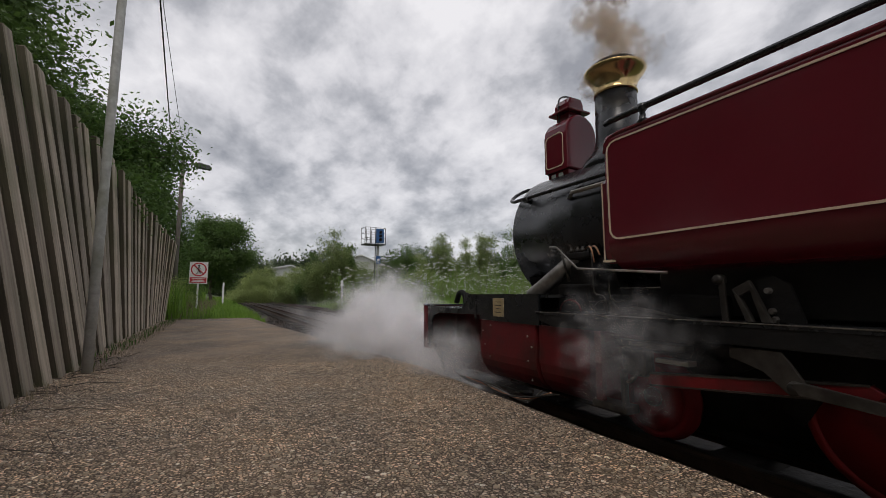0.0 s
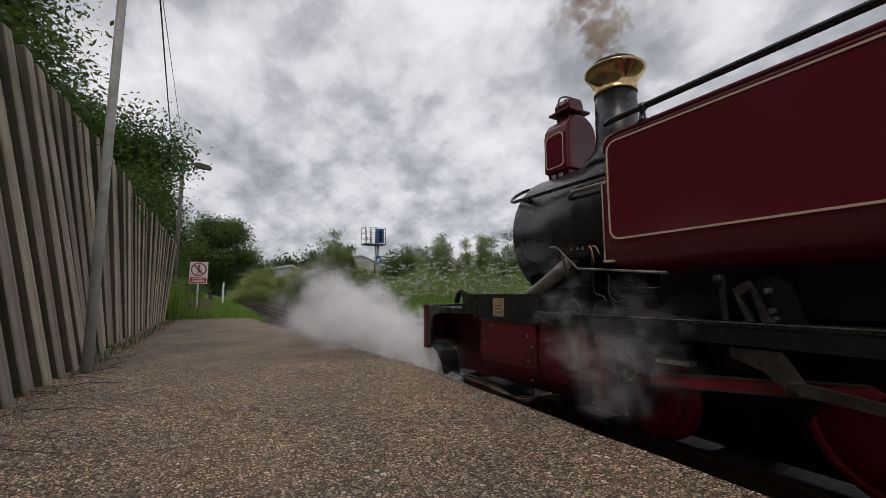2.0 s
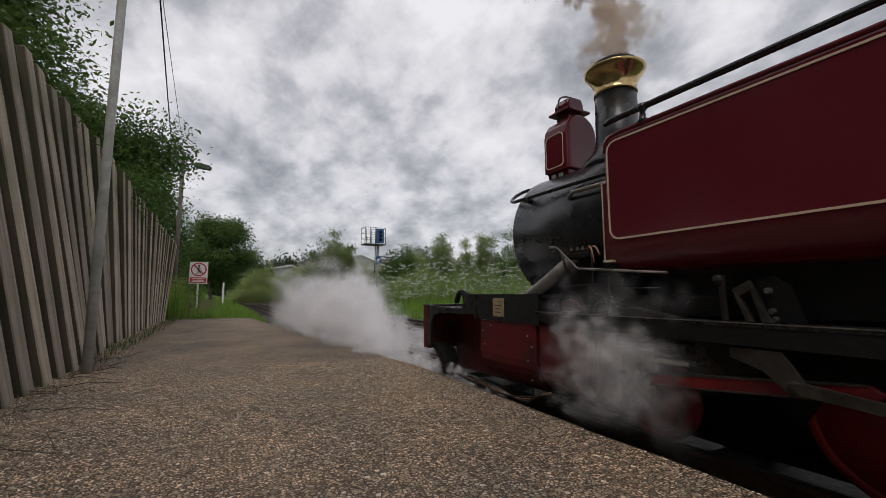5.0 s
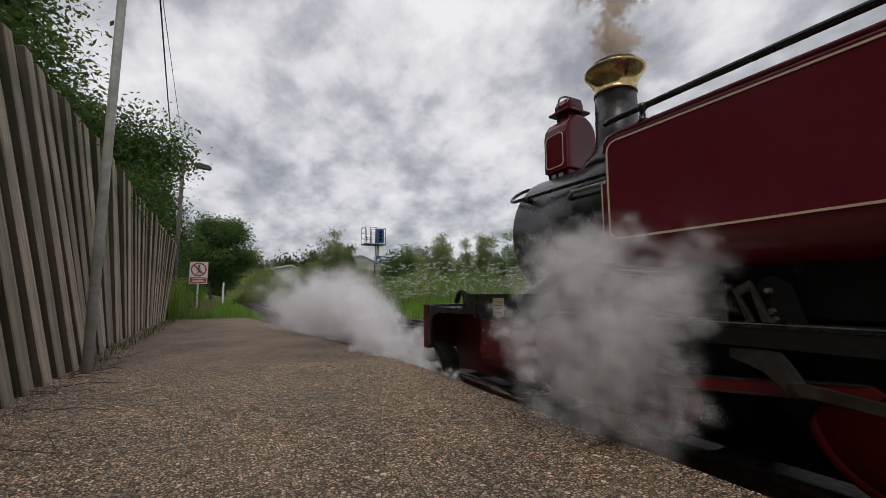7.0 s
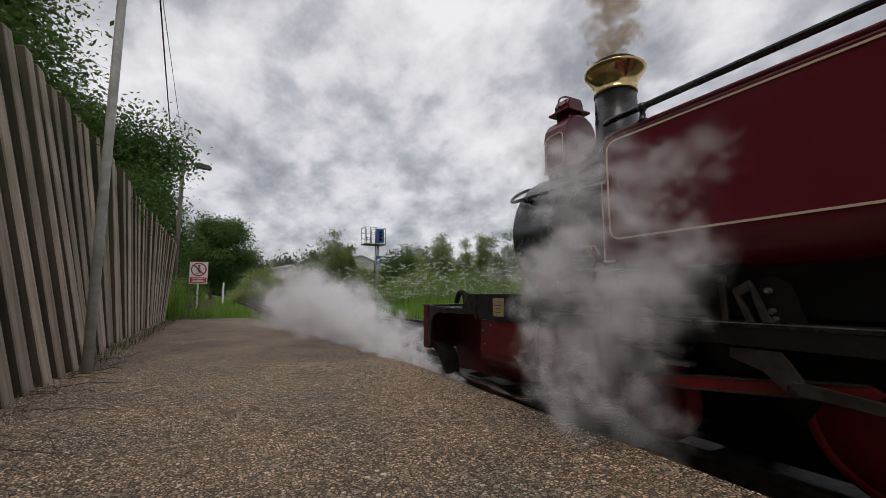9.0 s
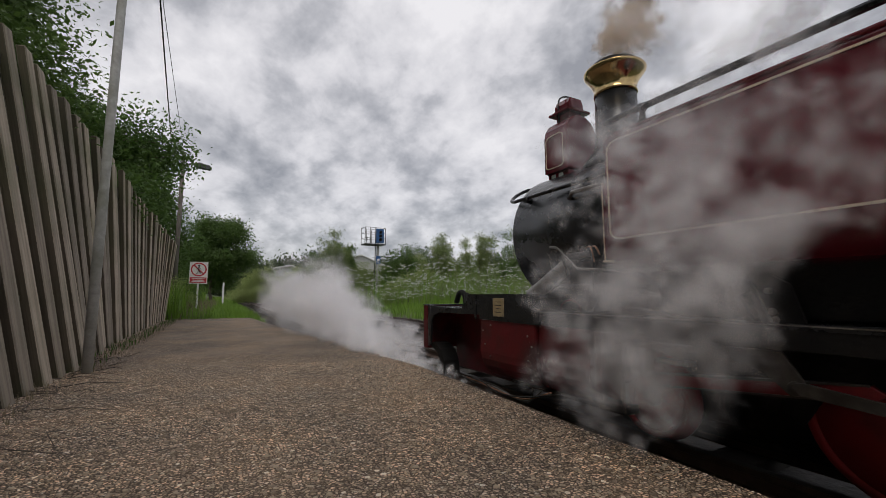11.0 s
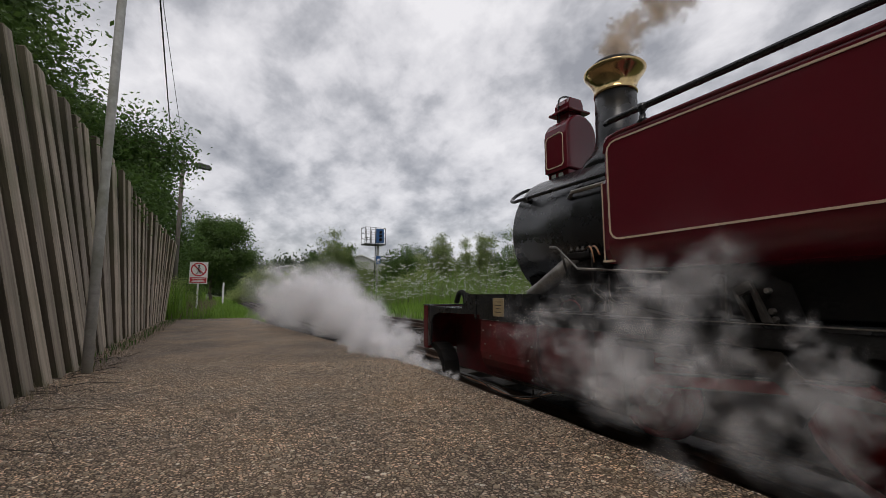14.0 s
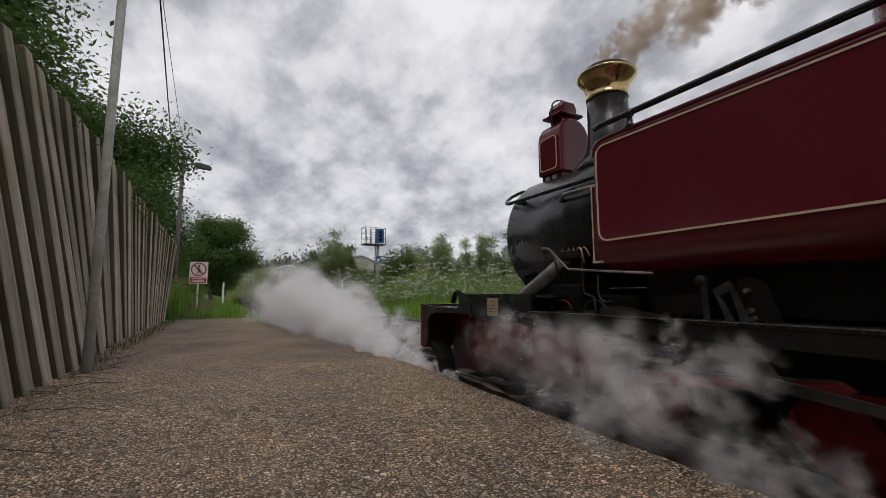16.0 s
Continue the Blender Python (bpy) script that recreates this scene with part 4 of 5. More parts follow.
def build_locomotive():
    root = empty("steam_locomotive", LX, 0, LZ)
    tagged(root, "crimson and black narrow gauge steam tank locomotive", "locomotive")

    def add(name, bm, mat, parent=root, label=""):
        for v in bm.verts:
            v.co.z -= LZ
        return part(name, bm, M[mat], parent, label)

    # boiler and smokebox
    c = (0, 0, 0.865)
    add("smokebox", lathe([(0.0, 1.93), (0.30, 1.925), (0.33, 1.905), (0.368, 1.90), (0.381, 1.89), (0.381, 1.45), (0.383, 1.44), (0.383, 1.40), (0.379, 1.39), (0.379, 1.05), (0.0, 1.05)], c, "y", 64), "black", label="black painted smokebox drum")
    add("boiler", lathe([(0.0, 1.05), (0.36, 1.05), (0.36, -2.4), (0.0, -2.4)], c, "y", 48), "black")
    # side tanks: hollow casings with a rounded lower edge
    for s in (-1, 1):
        R = 0.14
        out = [(0.13, 1.165), (0.485, 1.176)] + [(0.485 + 0.025 * math.sin(radians(a)), 1.151 + 0.025 * math.cos(radians(a))) for a in (30, 60, 90)]
        out += [(0.51 - R + R * math.cos(radians(a)), 0.75 + R * math.sin(radians(a))) for a in range(0, -91, -6)] + [(0.13, 0.61)]
        bm = prism([(s * a, b) for a, b in out], -2.6, 1.116, "y", bevel=0.008)
        for f in bm.faces:
            f.smooth = abs(f.normal.y) < 0.5 and f.calc_center_median().z < 0.76
        tank = add("side_tank", bm, "red", label="glossy crimson side tank with cream lining")
        # bead along the top edge
        add("tank_bead", tube([(s * 0.507, -2.6, 1.167), (s * 0.507, 1.05, 1.167), (s * 0.506, 1.09, 1.160), (s * 0.505, 1.112, 1.14), (s * 0.505, 1.117, 1.10)], 0.008, 8), "red", tank)
        # cream lining: thin raised strips that follow the panel
        pts = [(-2.5, 0.739), (1.06, 0.739)] + [(1.06 + 0.042 * math.sin(radians(a)), 0.781 - 0.042 * math.cos(radians(a))) for a in (22, 45, 68, 90)]
        pts += [(1.102, 1.09)] + [(1.062 + 0.04 * math.cos(radians(a)), 1.099 + 0.04 * math.sin(radians(a))) for a in (0, 30, 60, 90)] + [(-2.5, 1.139)]
        bm = bmesh.new()
        w = 0.0035
        P = [Vector((0, a, b)) for a, b in pts]
        rows = []
        for i, p in enumerate(P):
            d = (P[min(i + 1, len(P) - 1)] - P[max(i - 1, 0)]).normalized()
            n = Vector((0, -d.z, d.y)) * w
            rows.append([bm.verts.new((s * xx, q.y, q.z)) for xx, q in ((0.509, p - n), (0.5125, p - n), (0.5125, p + n), (0.509, p + n))])
        for a, b in zip(rows, rows[1:]):
            for j in range(4):
                bm.faces.new((a[j], a[(j + 1) % 4], b[(j + 1) % 4], b[j]))
        add("lining", bm, "cream", tank, "thin cream lining")
        # front casing of the tank
        front = add("tank_front", prism([(s * a, b) for a, b in ((0.30, 0.98), (0.475, 0.995), (0.49, 0.98), (0.49, 0.70), (0.46, 0.645), (0.30, 0.645))], 1.117, 1.155, "y", bevel=0.005), "red", label="crimson plate in front of the tank")
        add("lining", box(s * 0.488, s * 0.4925, 1.147, 1.152, 0.66, 0.985), "cream", front, "thin cream lining")
        add("lining", box(s * 0.42, s * 0.4925, 1.112, 1.157, 0.652, 0.660), "cream", front, "thin cream lining")
        # handrail on the tank
        add("handrail", tube([(s * 0.50, -2.6, 1.231), (s * 0.50, 1.08, 1.231), (s * 0.497, 1.115, 1.229)], 0.0125, 12), "black")
        for y in (-1.9, -0.9, 0.94):
            add("handrail_stanchion", lathe([(0.0, 1.165), (0.024, 1.17), (0.013, 1.185), (0.010, 1.21), (0.018, 1.221), (0.018, 1.241), (0.0, 1.247)], (s * 0.50, y, 0), "z", 14), "black")
        # running board and valance
        bm = box(s * 0.20, s * 0.51, -2.6, 1.56, 0.424, 0.436)
        add("running_board", bm, "black")
        add("valance", prism([(-2.6, 0.424), (1.56, 0.424), (1.56, 0.40), (1.45, 0.372), (-2.6, 0.360)], s * 0.498, s * 0.508, "x"), "soot")
        # thin steel strip put in as the highlight line along the board
        add("board_edge", box(s * 0.502, s * 0.5115, -2.6, 1.56, 0.4345, 0.4375), "steel", label="thin steel strip standing in for the highlight on the running board edge")
        # front frame plate with a swept step down to the beam
        o = [(2.76, 0.440), (2.30, 0.430)] + [(2.30 - 0.075 * math.sin(radians(a)), 0.485 - 0.055 * math.cos(radians(a)) - 0.0) for a in (20, 45, 70)]
        o += [(2.205, 0.50)] + [(2.17 + 0.03 * math.cos(radians(a)), 0.492 + 0.03 * math.sin(radians(a))) for a in (20, 55, 90)]
        o += [(1.54, 0.522), (1.54, 0.37), (2.06, 0.375), (2.06, 0.40), (2.60, 0.392), (2.66, 0.375), (2.70, 0.33), (2.71, 0.16), (2.76, 0.14)]
        add("front_frame", prism(o, s * 0.496, s * 0.51, "x"), "black")
        add("front_footplate", box(s * 0.06, s * 0.50, 2.30, 2.75, 0.418, 0.430), "black")
        add("footplate_cover", box(s * 0.02, s * 0.495, 1.40, 2.16, 0.505, 0.519), "black")
        add("frame_seam", box(s * 0.508, s * 0.5135, 2.095, 2.11, 0.375, 0.52), "black")
        # cylinder casing in two sections, curved under
        for y0, y1, nm in ((1.57, 2.06, "cylinder_casing"), (1.25, 1.56, "cylinder_cover")):
            dx = 0.0 if nm == "cylinder_casing" else 0.01
            pr = [(0.12, 0.372), (0.505 - dx, 0.372)] + [(0.365 - dx + 0.14 * math.cos(radians(a)), 0.19 + 0.15 * math.sin(radians(a))) for a in (0, -15, -30, -45, -60, -75, -90)] + [(0.12, 0.04)]
            add(nm, prism([(s * a, b) for a, b in pr], y0, y1, "y", bevel=0.012), "red_dull", label="dull red cylinder casing with small rivets")
        for k, (y, z) in enumerate(((2.03, 0.31), (1.95, 0.345), (2.01, 0.235), (1.96, 0.17), (1.63, 0.31), (1.60, 0.26), (1.63, 0.19), (1.60, 0.10))):
            if s < 0:
                add("rivet", lathe([(0.0, -0.004), (0.0045, -0.003), (0.0055, 0.002)], (-0.506, y, z), "x", 8), "steel")
        # inner frames, dark red inside the front recess
        add("main_frame", box(s * 0.115, s * 0.13, -2.6, 2.74, -0.03, 0.45), "soot")
        add("recess_panel", box(s * 0.26, s * 0.275, 2.07, 2.74, -0.01, 0.41, 0.004), "red_dull")
        add("guard_iron", prism([(2.76, 0.14), (2.72, 0.13), (2.66, 0.10), (2.60, 0.04), (2.57, -0.03), (2.545, -0.03), (2.56, 0.06), (2.61, 0.13), (2.68, 0.165), (2.76, 0.17)], s * 0.36, s * 0.48, "x"), "soot", label="black guard iron curving down to the rail")
    # front buffer beam
    add("buffer_beam", box(-0.51, 0.51, 2.762, 2.83, 0.125, 0.442, 0.006), "red_dull", label="red front buffer beam")
    add("beam_lip", box(-0.512, 0.512, 2.75, 2.835, 0.438, 0.446), "black")
    add("coupling_hose", tube(spline([(-0.30, 2.56, 0.43), (-0.30, 2.565, 0.50), (-0.30, 2.60, 0.535), (-0.30, 2.65, 0.525), (-0.30, 2.69, 0.46)], 5), 0.02, 10), "soot", label="black rubber hose on the front footplate")
    add("hose_valve", lathe([(0.0, 0.43), (0.028, 0.43), (0.028, 0.46), (0.018, 0.465), (0.018, 0.53), (0.0, 0.535)], (-0.31, 2.53, 0), "z", 12), "soot")
    plate = add("brass_plate", box(-0.516, -0.5105, 1.815, 1.915, 0.398, 0.500, 0.003), "nameplate", label="small dull brass plate")
    for k in range(4):
        add("text_bar", box(-0.5172, -0.5162, 1.835, 1.895 - 0.012 * (k % 2), 0.420 + k * 0.019, 0.424 + k * 0.019), "oily", plate)
    for y in (1.821, 1.909):
        for z in (0.404, 0.494):
            add("plate_screw", lathe([(0.0, -0.004), (0.003, -0.003), (0.004, 0.001)], (-0.5165, y, z), "x", 8), "steel", plate)
    # saddle under the smokebox, added dark filler boxes in the black gap below the boiler
    add("saddle", prism([(-0.24, 0.44), (0.24, 0.44), (0.30, 0.62), (-0.30, 0.62)], 1.25, 1.85, "y"), "soot")
    add("firebox_side", box(-0.36, 0.36, -2.5, 1.0, 0.45, 0.66), "soot")
    for y in (1.42, 1.12, 0.85):
        add("valve_chest_box", box(-0.40, -0.22, y - 0.10, y + 0.10, 0.44, 0.52 + 0.05 * (y > 1.2), 0.012), "soot")
    # exhaust pipe from the smokebox to the cylinder
    add("steam_pipe", tube(spline([(-0.33, 1.46, 0.70), (-0.40, 1.55, 0.60), (-0.43, 1.68, 0.51)], 5), 0.038, 16), "steel", label="grey lagged steam pipe")
    # chimney with polished cap
    ch = add("chimney", lathe([(0.20, 1.19), (0.185, 1.235), (0.150, 1.275), (0.124, 1.315), (0.112, 1.37), (0.109, 1.63), (0.09, 1.63), (0.09, 1.2)], (0, 1.44, 0), "z", 48), "black", label="black chimney")
    add("chimney_cap", lathe([(0.095, 1.62), (0.113, 1.620), (0.114, 1.632), (0.111, 1.636), (0.113, 1.66), (0.121, 1.685), (0.136, 1.712), (0.155, 1.735), (0.163, 1.748), (0.164, 1.757), (0.160, 1.763), (0.150, 1.766), (0.130, 1.770), (0.095, 1.75), (0.095, 1.62)], (0, 1.44, 0), "z", 56), "brass", ch, "polished brass chimney cap")
    add("chimney_rim", lathe([(0.148, 1.764), (0.135, 1.785), (0.118, 1.800), (0.100, 1.802), (0.096, 1.76)], (0, 1.44, 0), "z", 48), "soot", ch, "sooty black rim")
    # head lamp on the smokebox
    def lampbox(y0, y1, hw, zb, zs, zt, bev):
        o = [(-hw, zb), (hw, zb), (hw, zs)] + [(hw * math.cos(radians(a)), zs + (zt - zs) * math.sin(radians(a))) for a in (22, 45, 68, 90, 112, 135, 158)] + [(-hw, zs)]
        return prism(o, y0, y1, "y", bevel=bev)
    hl = add("headlamp", lampbox(1.69, 1.882, 0.13, 1.262, 1.485, 1.615, 0.012), "red", label="crimson headlamp box with a domed top and vent")
    add("lamp_front", lampbox(1.883, 1.90, 0.105, 1.28, 1.47, 1.58, 0.004), "black", hl, "black front rim")
    o = arc(1.738, 1.308, 0.022, 180, 270, 4) + arc(1.840, 1.308, 0.022, 270, 360, 4) + arc(1.832, 1.462, 0.03, 0, 90, 4) + arc(1.745, 1.468, 0.03, 90, 180, 4)
    n = len(o)
    bm = bmesh.new()
    cy, cz = 1.788, 1.39
    A = [[bm.verts.new((x, cy + (a - cy) * k, cz + (b - cz) * k2)) for x, k, k2 in ((-0.130, 1, 1), (-0.1335, 1, 1), (-0.1335, 0.945, 0.955), (-0.130, 0.945, 0.955))] for a, b in o]
    for i in range(n):
        for j in range(4):
            bm.faces.new((A[i][j], A[(i + 1) % n][j], A[(i + 1) % n][(j + 1) % 4], A[i][(j + 1) % 4]))
    add("lining", bm, "cream", hl, "thin cream lining")
    add("lamp_stand", box(-0.11, 0.11, 1.70, 1.87, 1.215, 1.263, 0.006), "red", hl)
    # white patches paint the bright sky seen through the stand's openings
    for y in (1.76, 1.82):
        add("stand_opening", box(-0.1125, -0.108, y - 0.018, y + 0.018, 1.225, 1.252), "white", hl, "white patch for the sky seen through the stand")
    add("vent_flange", box(-0.095, 0.095, 1.70, 1.87, 1.640, 1.655, 0.004), "red", hl)
    add("vent", prism([(-0.062, 1.655), (0.062, 1.655), (0.064, 1.70), (0.045, 1.735), (-0.045, 1.735), (-0.064, 1.70)], 1.725, 1.845, "y", bevel=0.006), "red", hl)
    add("vent_neck", box(-0.055, 0.055, 1.735, 1.835, 1.585, 1.642), "red", hl)
    add("carrying_loop", tube([(-0.088, 1.785, 1.57)] + [(-0.088 * math.cos(radians(a)), 1.785, 1.705 + 0.062 * math.sin(radians(a))) for a in range(0, 181, 15)] + [(0.088, 1.785, 1.57)], 0.0055, 8), "black", hl, "black wire carrying loop")
    # handrail round the smokebox front
    rail = [(-0.345, 1.12, 1.075), (-0.345, 1.80, 1.075), (-0.335, 1.93, 1.080), (-0.295, 2.0, 1.11), (-0.22, 2.03, 1.16), (-0.12, 2.03, 1.205), (0.0, 2.03, 1.215)]
    add("smokebox_handrail", tube(spline(rail + [(-x, y, z) for x, y, z in rail[-2::-1]], 5), 0.0105, 10), "black", label="black handrail round the smokebox")
    for x, y, z in ((-0.335, 1.80, 1.06), (-0.335, 1.17, 1.06), (0.335, 1.80, 1.06)):
        add("rail_bracket", lathe([(0.02, 0.02), (0.012, 0.0), (0.016, -0.025)], (x, y, z), "x", 10), "black")
    add("ejector_pipe", tube([(-0.38, 1.12, 1.02), (-0.382, 1.42, 1.02), (-0.36, 1.46, 1.0)], 0.011, 8), "steel")
    # oil pipes, levers and fittings between boiler and running board
    add("lever_rod", tube([(-0.47, 0.90, 0.598), (-0.47, 1.319, 0.636), (-0.47, 1.445, 0.744), (-0.46, 1.50, 0.752)], 0.0055, 8), "steel", label="bright steel lever rod")
    add("lever_arm", tube([(-0.455, 1.435, 0.735), (-0.44, 1.40, 0.58)], 0.006, 8), "oily")
    for k, dy in enumerate((0.0, 0.03)):
        add("oil_pipe", tube(spline([(-0.40, 1.34 - dy, 0.725), (-0.43, 1.29 - dy, 0.735), (-0.45, 1.255 - dy, 0.72), (-0.45, 1.24 - dy, 0.66 + dy)], 4), 0.004, 6), "copper", label="thin bright copper oil pipe")
    add("oil_pipe", tube(spline([(-0.455, 1.25, 0.70), (-0.455, 1.245, 0.545), (-0.46, 1.22, 0.52), (-0.465, 1.18, 0.505), (-0.465, 1.175, 0.44)], 5), 0.004, 6), "oily", label="thin steel oil pipe")
    add("oil_pipe", tube(spline([(-0.46, 1.16, 0.60), (-0.46, 1.16, 0.52), (-0.46, 1.13, 0.49), (-0.46, 1.09, 0.495)], 4), 0.004, 6), "oily", label="thin bright oil pipe")
    add("oil_pipe", tube([(-0.47, 1.10, 0.545), (-0.47, 0.93, 0.545)], 0.003, 6), "oily", label="thin bright oil pipe")
    lub = add("lubricator", box(-0.44, -0.36, 1.27, 1.42, 0.685, 0.715, 0.006), "soot", label="black lubricator box with small valves")
    for y in (1.29, 1.33, 1.36, 1.40):
        add("valve", lathe([(0.0, 0.714), (0.011, 0.714), (0.011, 0.73), (0.005, 0.733), (0.005, 0.742), (0.0, 0.743)], (-0.42, y, 0), "z", 10), "oily", lub)
    add("bracket_plate", prism([(1.34, 0.44), (1.46, 0.44), (1.46, 0.66), (1.30, 0.70)], -0.37, -0.355, "x"), "soot")
    for y in (1.40, 1.20):
        add("pipe_bend", tube([(-0.44, y - 0.065 * math.cos(radians(a)), 0.44 + 0.055 * math.sin(radians(a))) for a in range(0, 181, 18)], 0.004, 8), "oily" if y < 1.3 else "red_dull", label="bent pipe above the running board")
    add("cover_plate", prism([(1.17, 0.437), (1.15, 0.468), (1.08, 0.472), (0.88, 0.437)], -0.46, -0.40, "x"), "oily")
    # motion bracket and link above the running board
    add("reversing_link", prism([(0.742, 0.575), (0.722, 0.578), (0.718, 0.437), (0.737, 0.437)], -0.455, -0.445, "x", bevel=0.002), "oily", label="oily steel reversing link")
    add("link_pin", lathe([(0.0, -0.012), (0.014, -0.012), (0.018, 0.0), (0.018, 0.02)], (-0.45, 0.742, 0.568), "x", 14), "oily")
    ex = add("expansion_link", prism([(0.694, 0.536), (0.646, 0.563), (0.634, 0.537), (0.674, 0.515)], -0.472, -0.452, "x", bevel=0.002), "oily", label="slotted oily steel expansion link")
    add("link_side", prism([(0.694, 0.536), (0.674, 0.515), (0.640, 0.437), (0.660, 0.437)], -0.472, -0.452, "x", bevel=0.002), "oily", ex)
    add("link_side", prism([(0.650, 0.555), (0.634, 0.537), (0.596, 0.437), (0.620, 0.437)], -0.472, -0.452, "x", bevel=0.002), "oily", ex)
    add("motion_plate", prism([(0.64, 0.437), (0.53, 0.437), (0.56, 0.55), (0.60, 0.575), (0.64, 0.565)], -0.43, -0.415, "x"), "soot")
    for y, z in ((0.612, 0.531), (0.606, 0.470), (0.600, 0.446)):
        add("bolt", lathe([(0.0, -0.016), (0.008, -0.016), (0.011, 0.0)], (-0.43, y, z), "x", 6, smooth=False), "steel")
    # strut, crosshead and slide bars
    add("strut", box(-0.512, -0.485, 1.172, 1.205, 0.095, 0.37, 0.004), "red_dull", label="red vertical strut")
    add("strut_foot", box(-0.515, -0.44, 1.06, 1.225, 0.068, 0.100, 0.006), "oily", label="oily steel bracket")
    add("drop_link", box(-0.515, -0.49, 1.065, 1.085, 0.09, 0.235, 0.005), "oily", label="oily steel drop link")
    add("union_link", tube(spline([(-0.50, 1.075, 0.19), (-0.51, 1.04, 0.20), (-0.49, 1.02, 0.235)], 4), 0.008, 8), "oily")
    add("slide_bar", box(-0.49, -0.44, 0.84, 1.12, 0.322, 0.346, 0.004), "oily", label="upper steel slide bar")
    add("slide_bar", box(-0.49, -0.44, 0.832, 0.954, 0.278, 0.294, 0.003), "steel", label="lower steel slide bar")
    add("crosshead", box(-0.485, -0.42, 1.0, 1.10, 0.215, 0.318, 0.01), "oily", label="oily steel crosshead")
    rod = add("coupling_rod", prism([(0.985, 0.234), (0.40, 0.2995), (0.37, 0.28), (0.40, 0.2585), (0.985, 0.193)], -0.48, -0.455, "x", bevel=0.003), "red_rod", label="red fluted coupling rod with bright edges")
    for z0, z1 in ((0.234, 0.2995), (0.193, 0.2585)):
        add("rod_edge", prism([(0.985, z0 - 0.003), (0.40, z1 - 0.003), (0.40, z1 + 0.003), (0.985, z0 + 0.003)], -0.483, -0.452, "x"), "oily", rod)
    add("combination_lever", prism([(0.70, 0.362), (0.616, 0.362), (0.565, 0.362), (0.520, 0.287), (0.537, 0.250), (0.556, 0.246), (0.612, 0.304), (0.70, 0.330)], -0.50, -0.488, "x", bevel=0.003), "oily", label="angled oily steel valve lever")
    add("pivot_pin", lathe([(0.0, -0.014), (0.016, -0.014), (0.020, 0.0), (0.020, 0.03)], (-0.50, 0.540, 0.268), "x", 16), "oily")
    add("connecting_rod", prism([(0.548, 0.283), (0.518, 0.287), (0.37, 0.268), (-0.3, 0.19), (-0.3, 0.16), (0.372, 0.240), (0.53, 0.252)], -0.515, -0.500, "x", bevel=0.003), "oily", label="long oily steel connecting rod")
    # black plate added over the upper driving wheel to darken it
    add("brake_hanger", prism([(0.66, 0.36), (0.66, 0.20), (0.60, 0.125), (0.53, 0.245), (0.20, 0.255), (0.20, 0.36)], -0.33, -0.315, "x"), "soot")
    add("slide_hanger", prism([(0.80, 0.36), (0.72, 0.36), (0.66, 0.30), (0.72, 0.27), (0.80, 0.32)], -0.44, -0.42, "x"), "soot")
    # black box added between the wheels to stop light from the far side
    add("ash_pan", prism([(-0.15, 0.40), (0.15, 0.40), (0.15, 0.03), (0.11, -0.03), (-0.11, -0.03), (-0.15, 0.03)], -2.4, 1.05, "y", bevel=0.006), "soot", label="unseen black box added between the wheels to block light")
    # drain pipes along the cylinder to the front
    for k in range(4):
        w = 0.012 * k
        add("drain_pipe", tube(spline([(-0.44 - w, 1.48 + 0.05 * k, 0.05), (-0.50 + w, 1.70, 0.0 - w), (-0.515 + w, 1.90 + 0.03 * k, -0.012 + 0.6 * w), (-0.495 + 0.7 * w, 2.06 + 0.04 * k, 0.012 - w), (-0.475, 2.22 + 0.05 * k, 0.0)], 5), 0.0042, 6), ("oily", "copper", "steel", "oily")[k], label="thin bent drain pipe")
    # narrower added box, blocks more light under the frames
    add("ash_pan", box(-0.11, 0.11, -2.5, 1.2, -0.04, 0.44, 0.01), "soot")
    # steam dome on the boiler behind the chimney
    add("steam_dome", lathe([(0.20, 1.17), (0.185, 1.22), (0.168, 1.26), (0.165, 1.50), (0.155, 1.56), (0.12, 1.61), (0.06, 1.635), (0.0, 1.64)], (0, 0.205, 0), "z", 40), "red", label="crimson steam dome on the boiler")
    # wheels
    wheels = []
    def wheel(y, zc, r, spokes):
        w = empty("wheel", 0, y, zc - LZ)
        w.parent = root
        for s in (-1, 1):
            part("tyre", lathe([(r - 0.028, s * 0.165), (r + 0.016, s * 0.165), (r + 0.014, s * 0.178), (r, s * 0.182), (r - 0.002, s * 0.225), (r - 0.028, s * 0.225), (r - 0.028, s * 0.165)], (0, 0, 0), "x", 48), M["red_wheel"], w, "red painted tyre")
            part("disc", lathe([(0.0, s * 0.212), (0.05, s * 0.215), (0.055, s * 0.218), (r - 0.028, s * 0.222), (r - 0.028, s * 0.17), (0.0, s * 0.17)], (0, 0, 0), "x", 48), M["red_wheel"], w, "red wheel disc")
            part("hub", lathe([(0.0, s * 0.235), (0.035, s * 0.232), (0.042, s * 0.21)], (0, 0, 0), "x", 20), M["red_dull"], w)
        part("axle", tube([(-0.2, 0, 0), (0.2, 0, 0)], 0.03, 12), M["soot"], w)
        wheels.append((w, y, zc - LZ, r))
    wheel(1.16, 0.085, 0.165, 0)
    for y in (0.385, -0.18, -0.75):
        wheel(y, 0.17, 0.25, 0)
    return root, wheels


loco, wheels = build_locomotive()


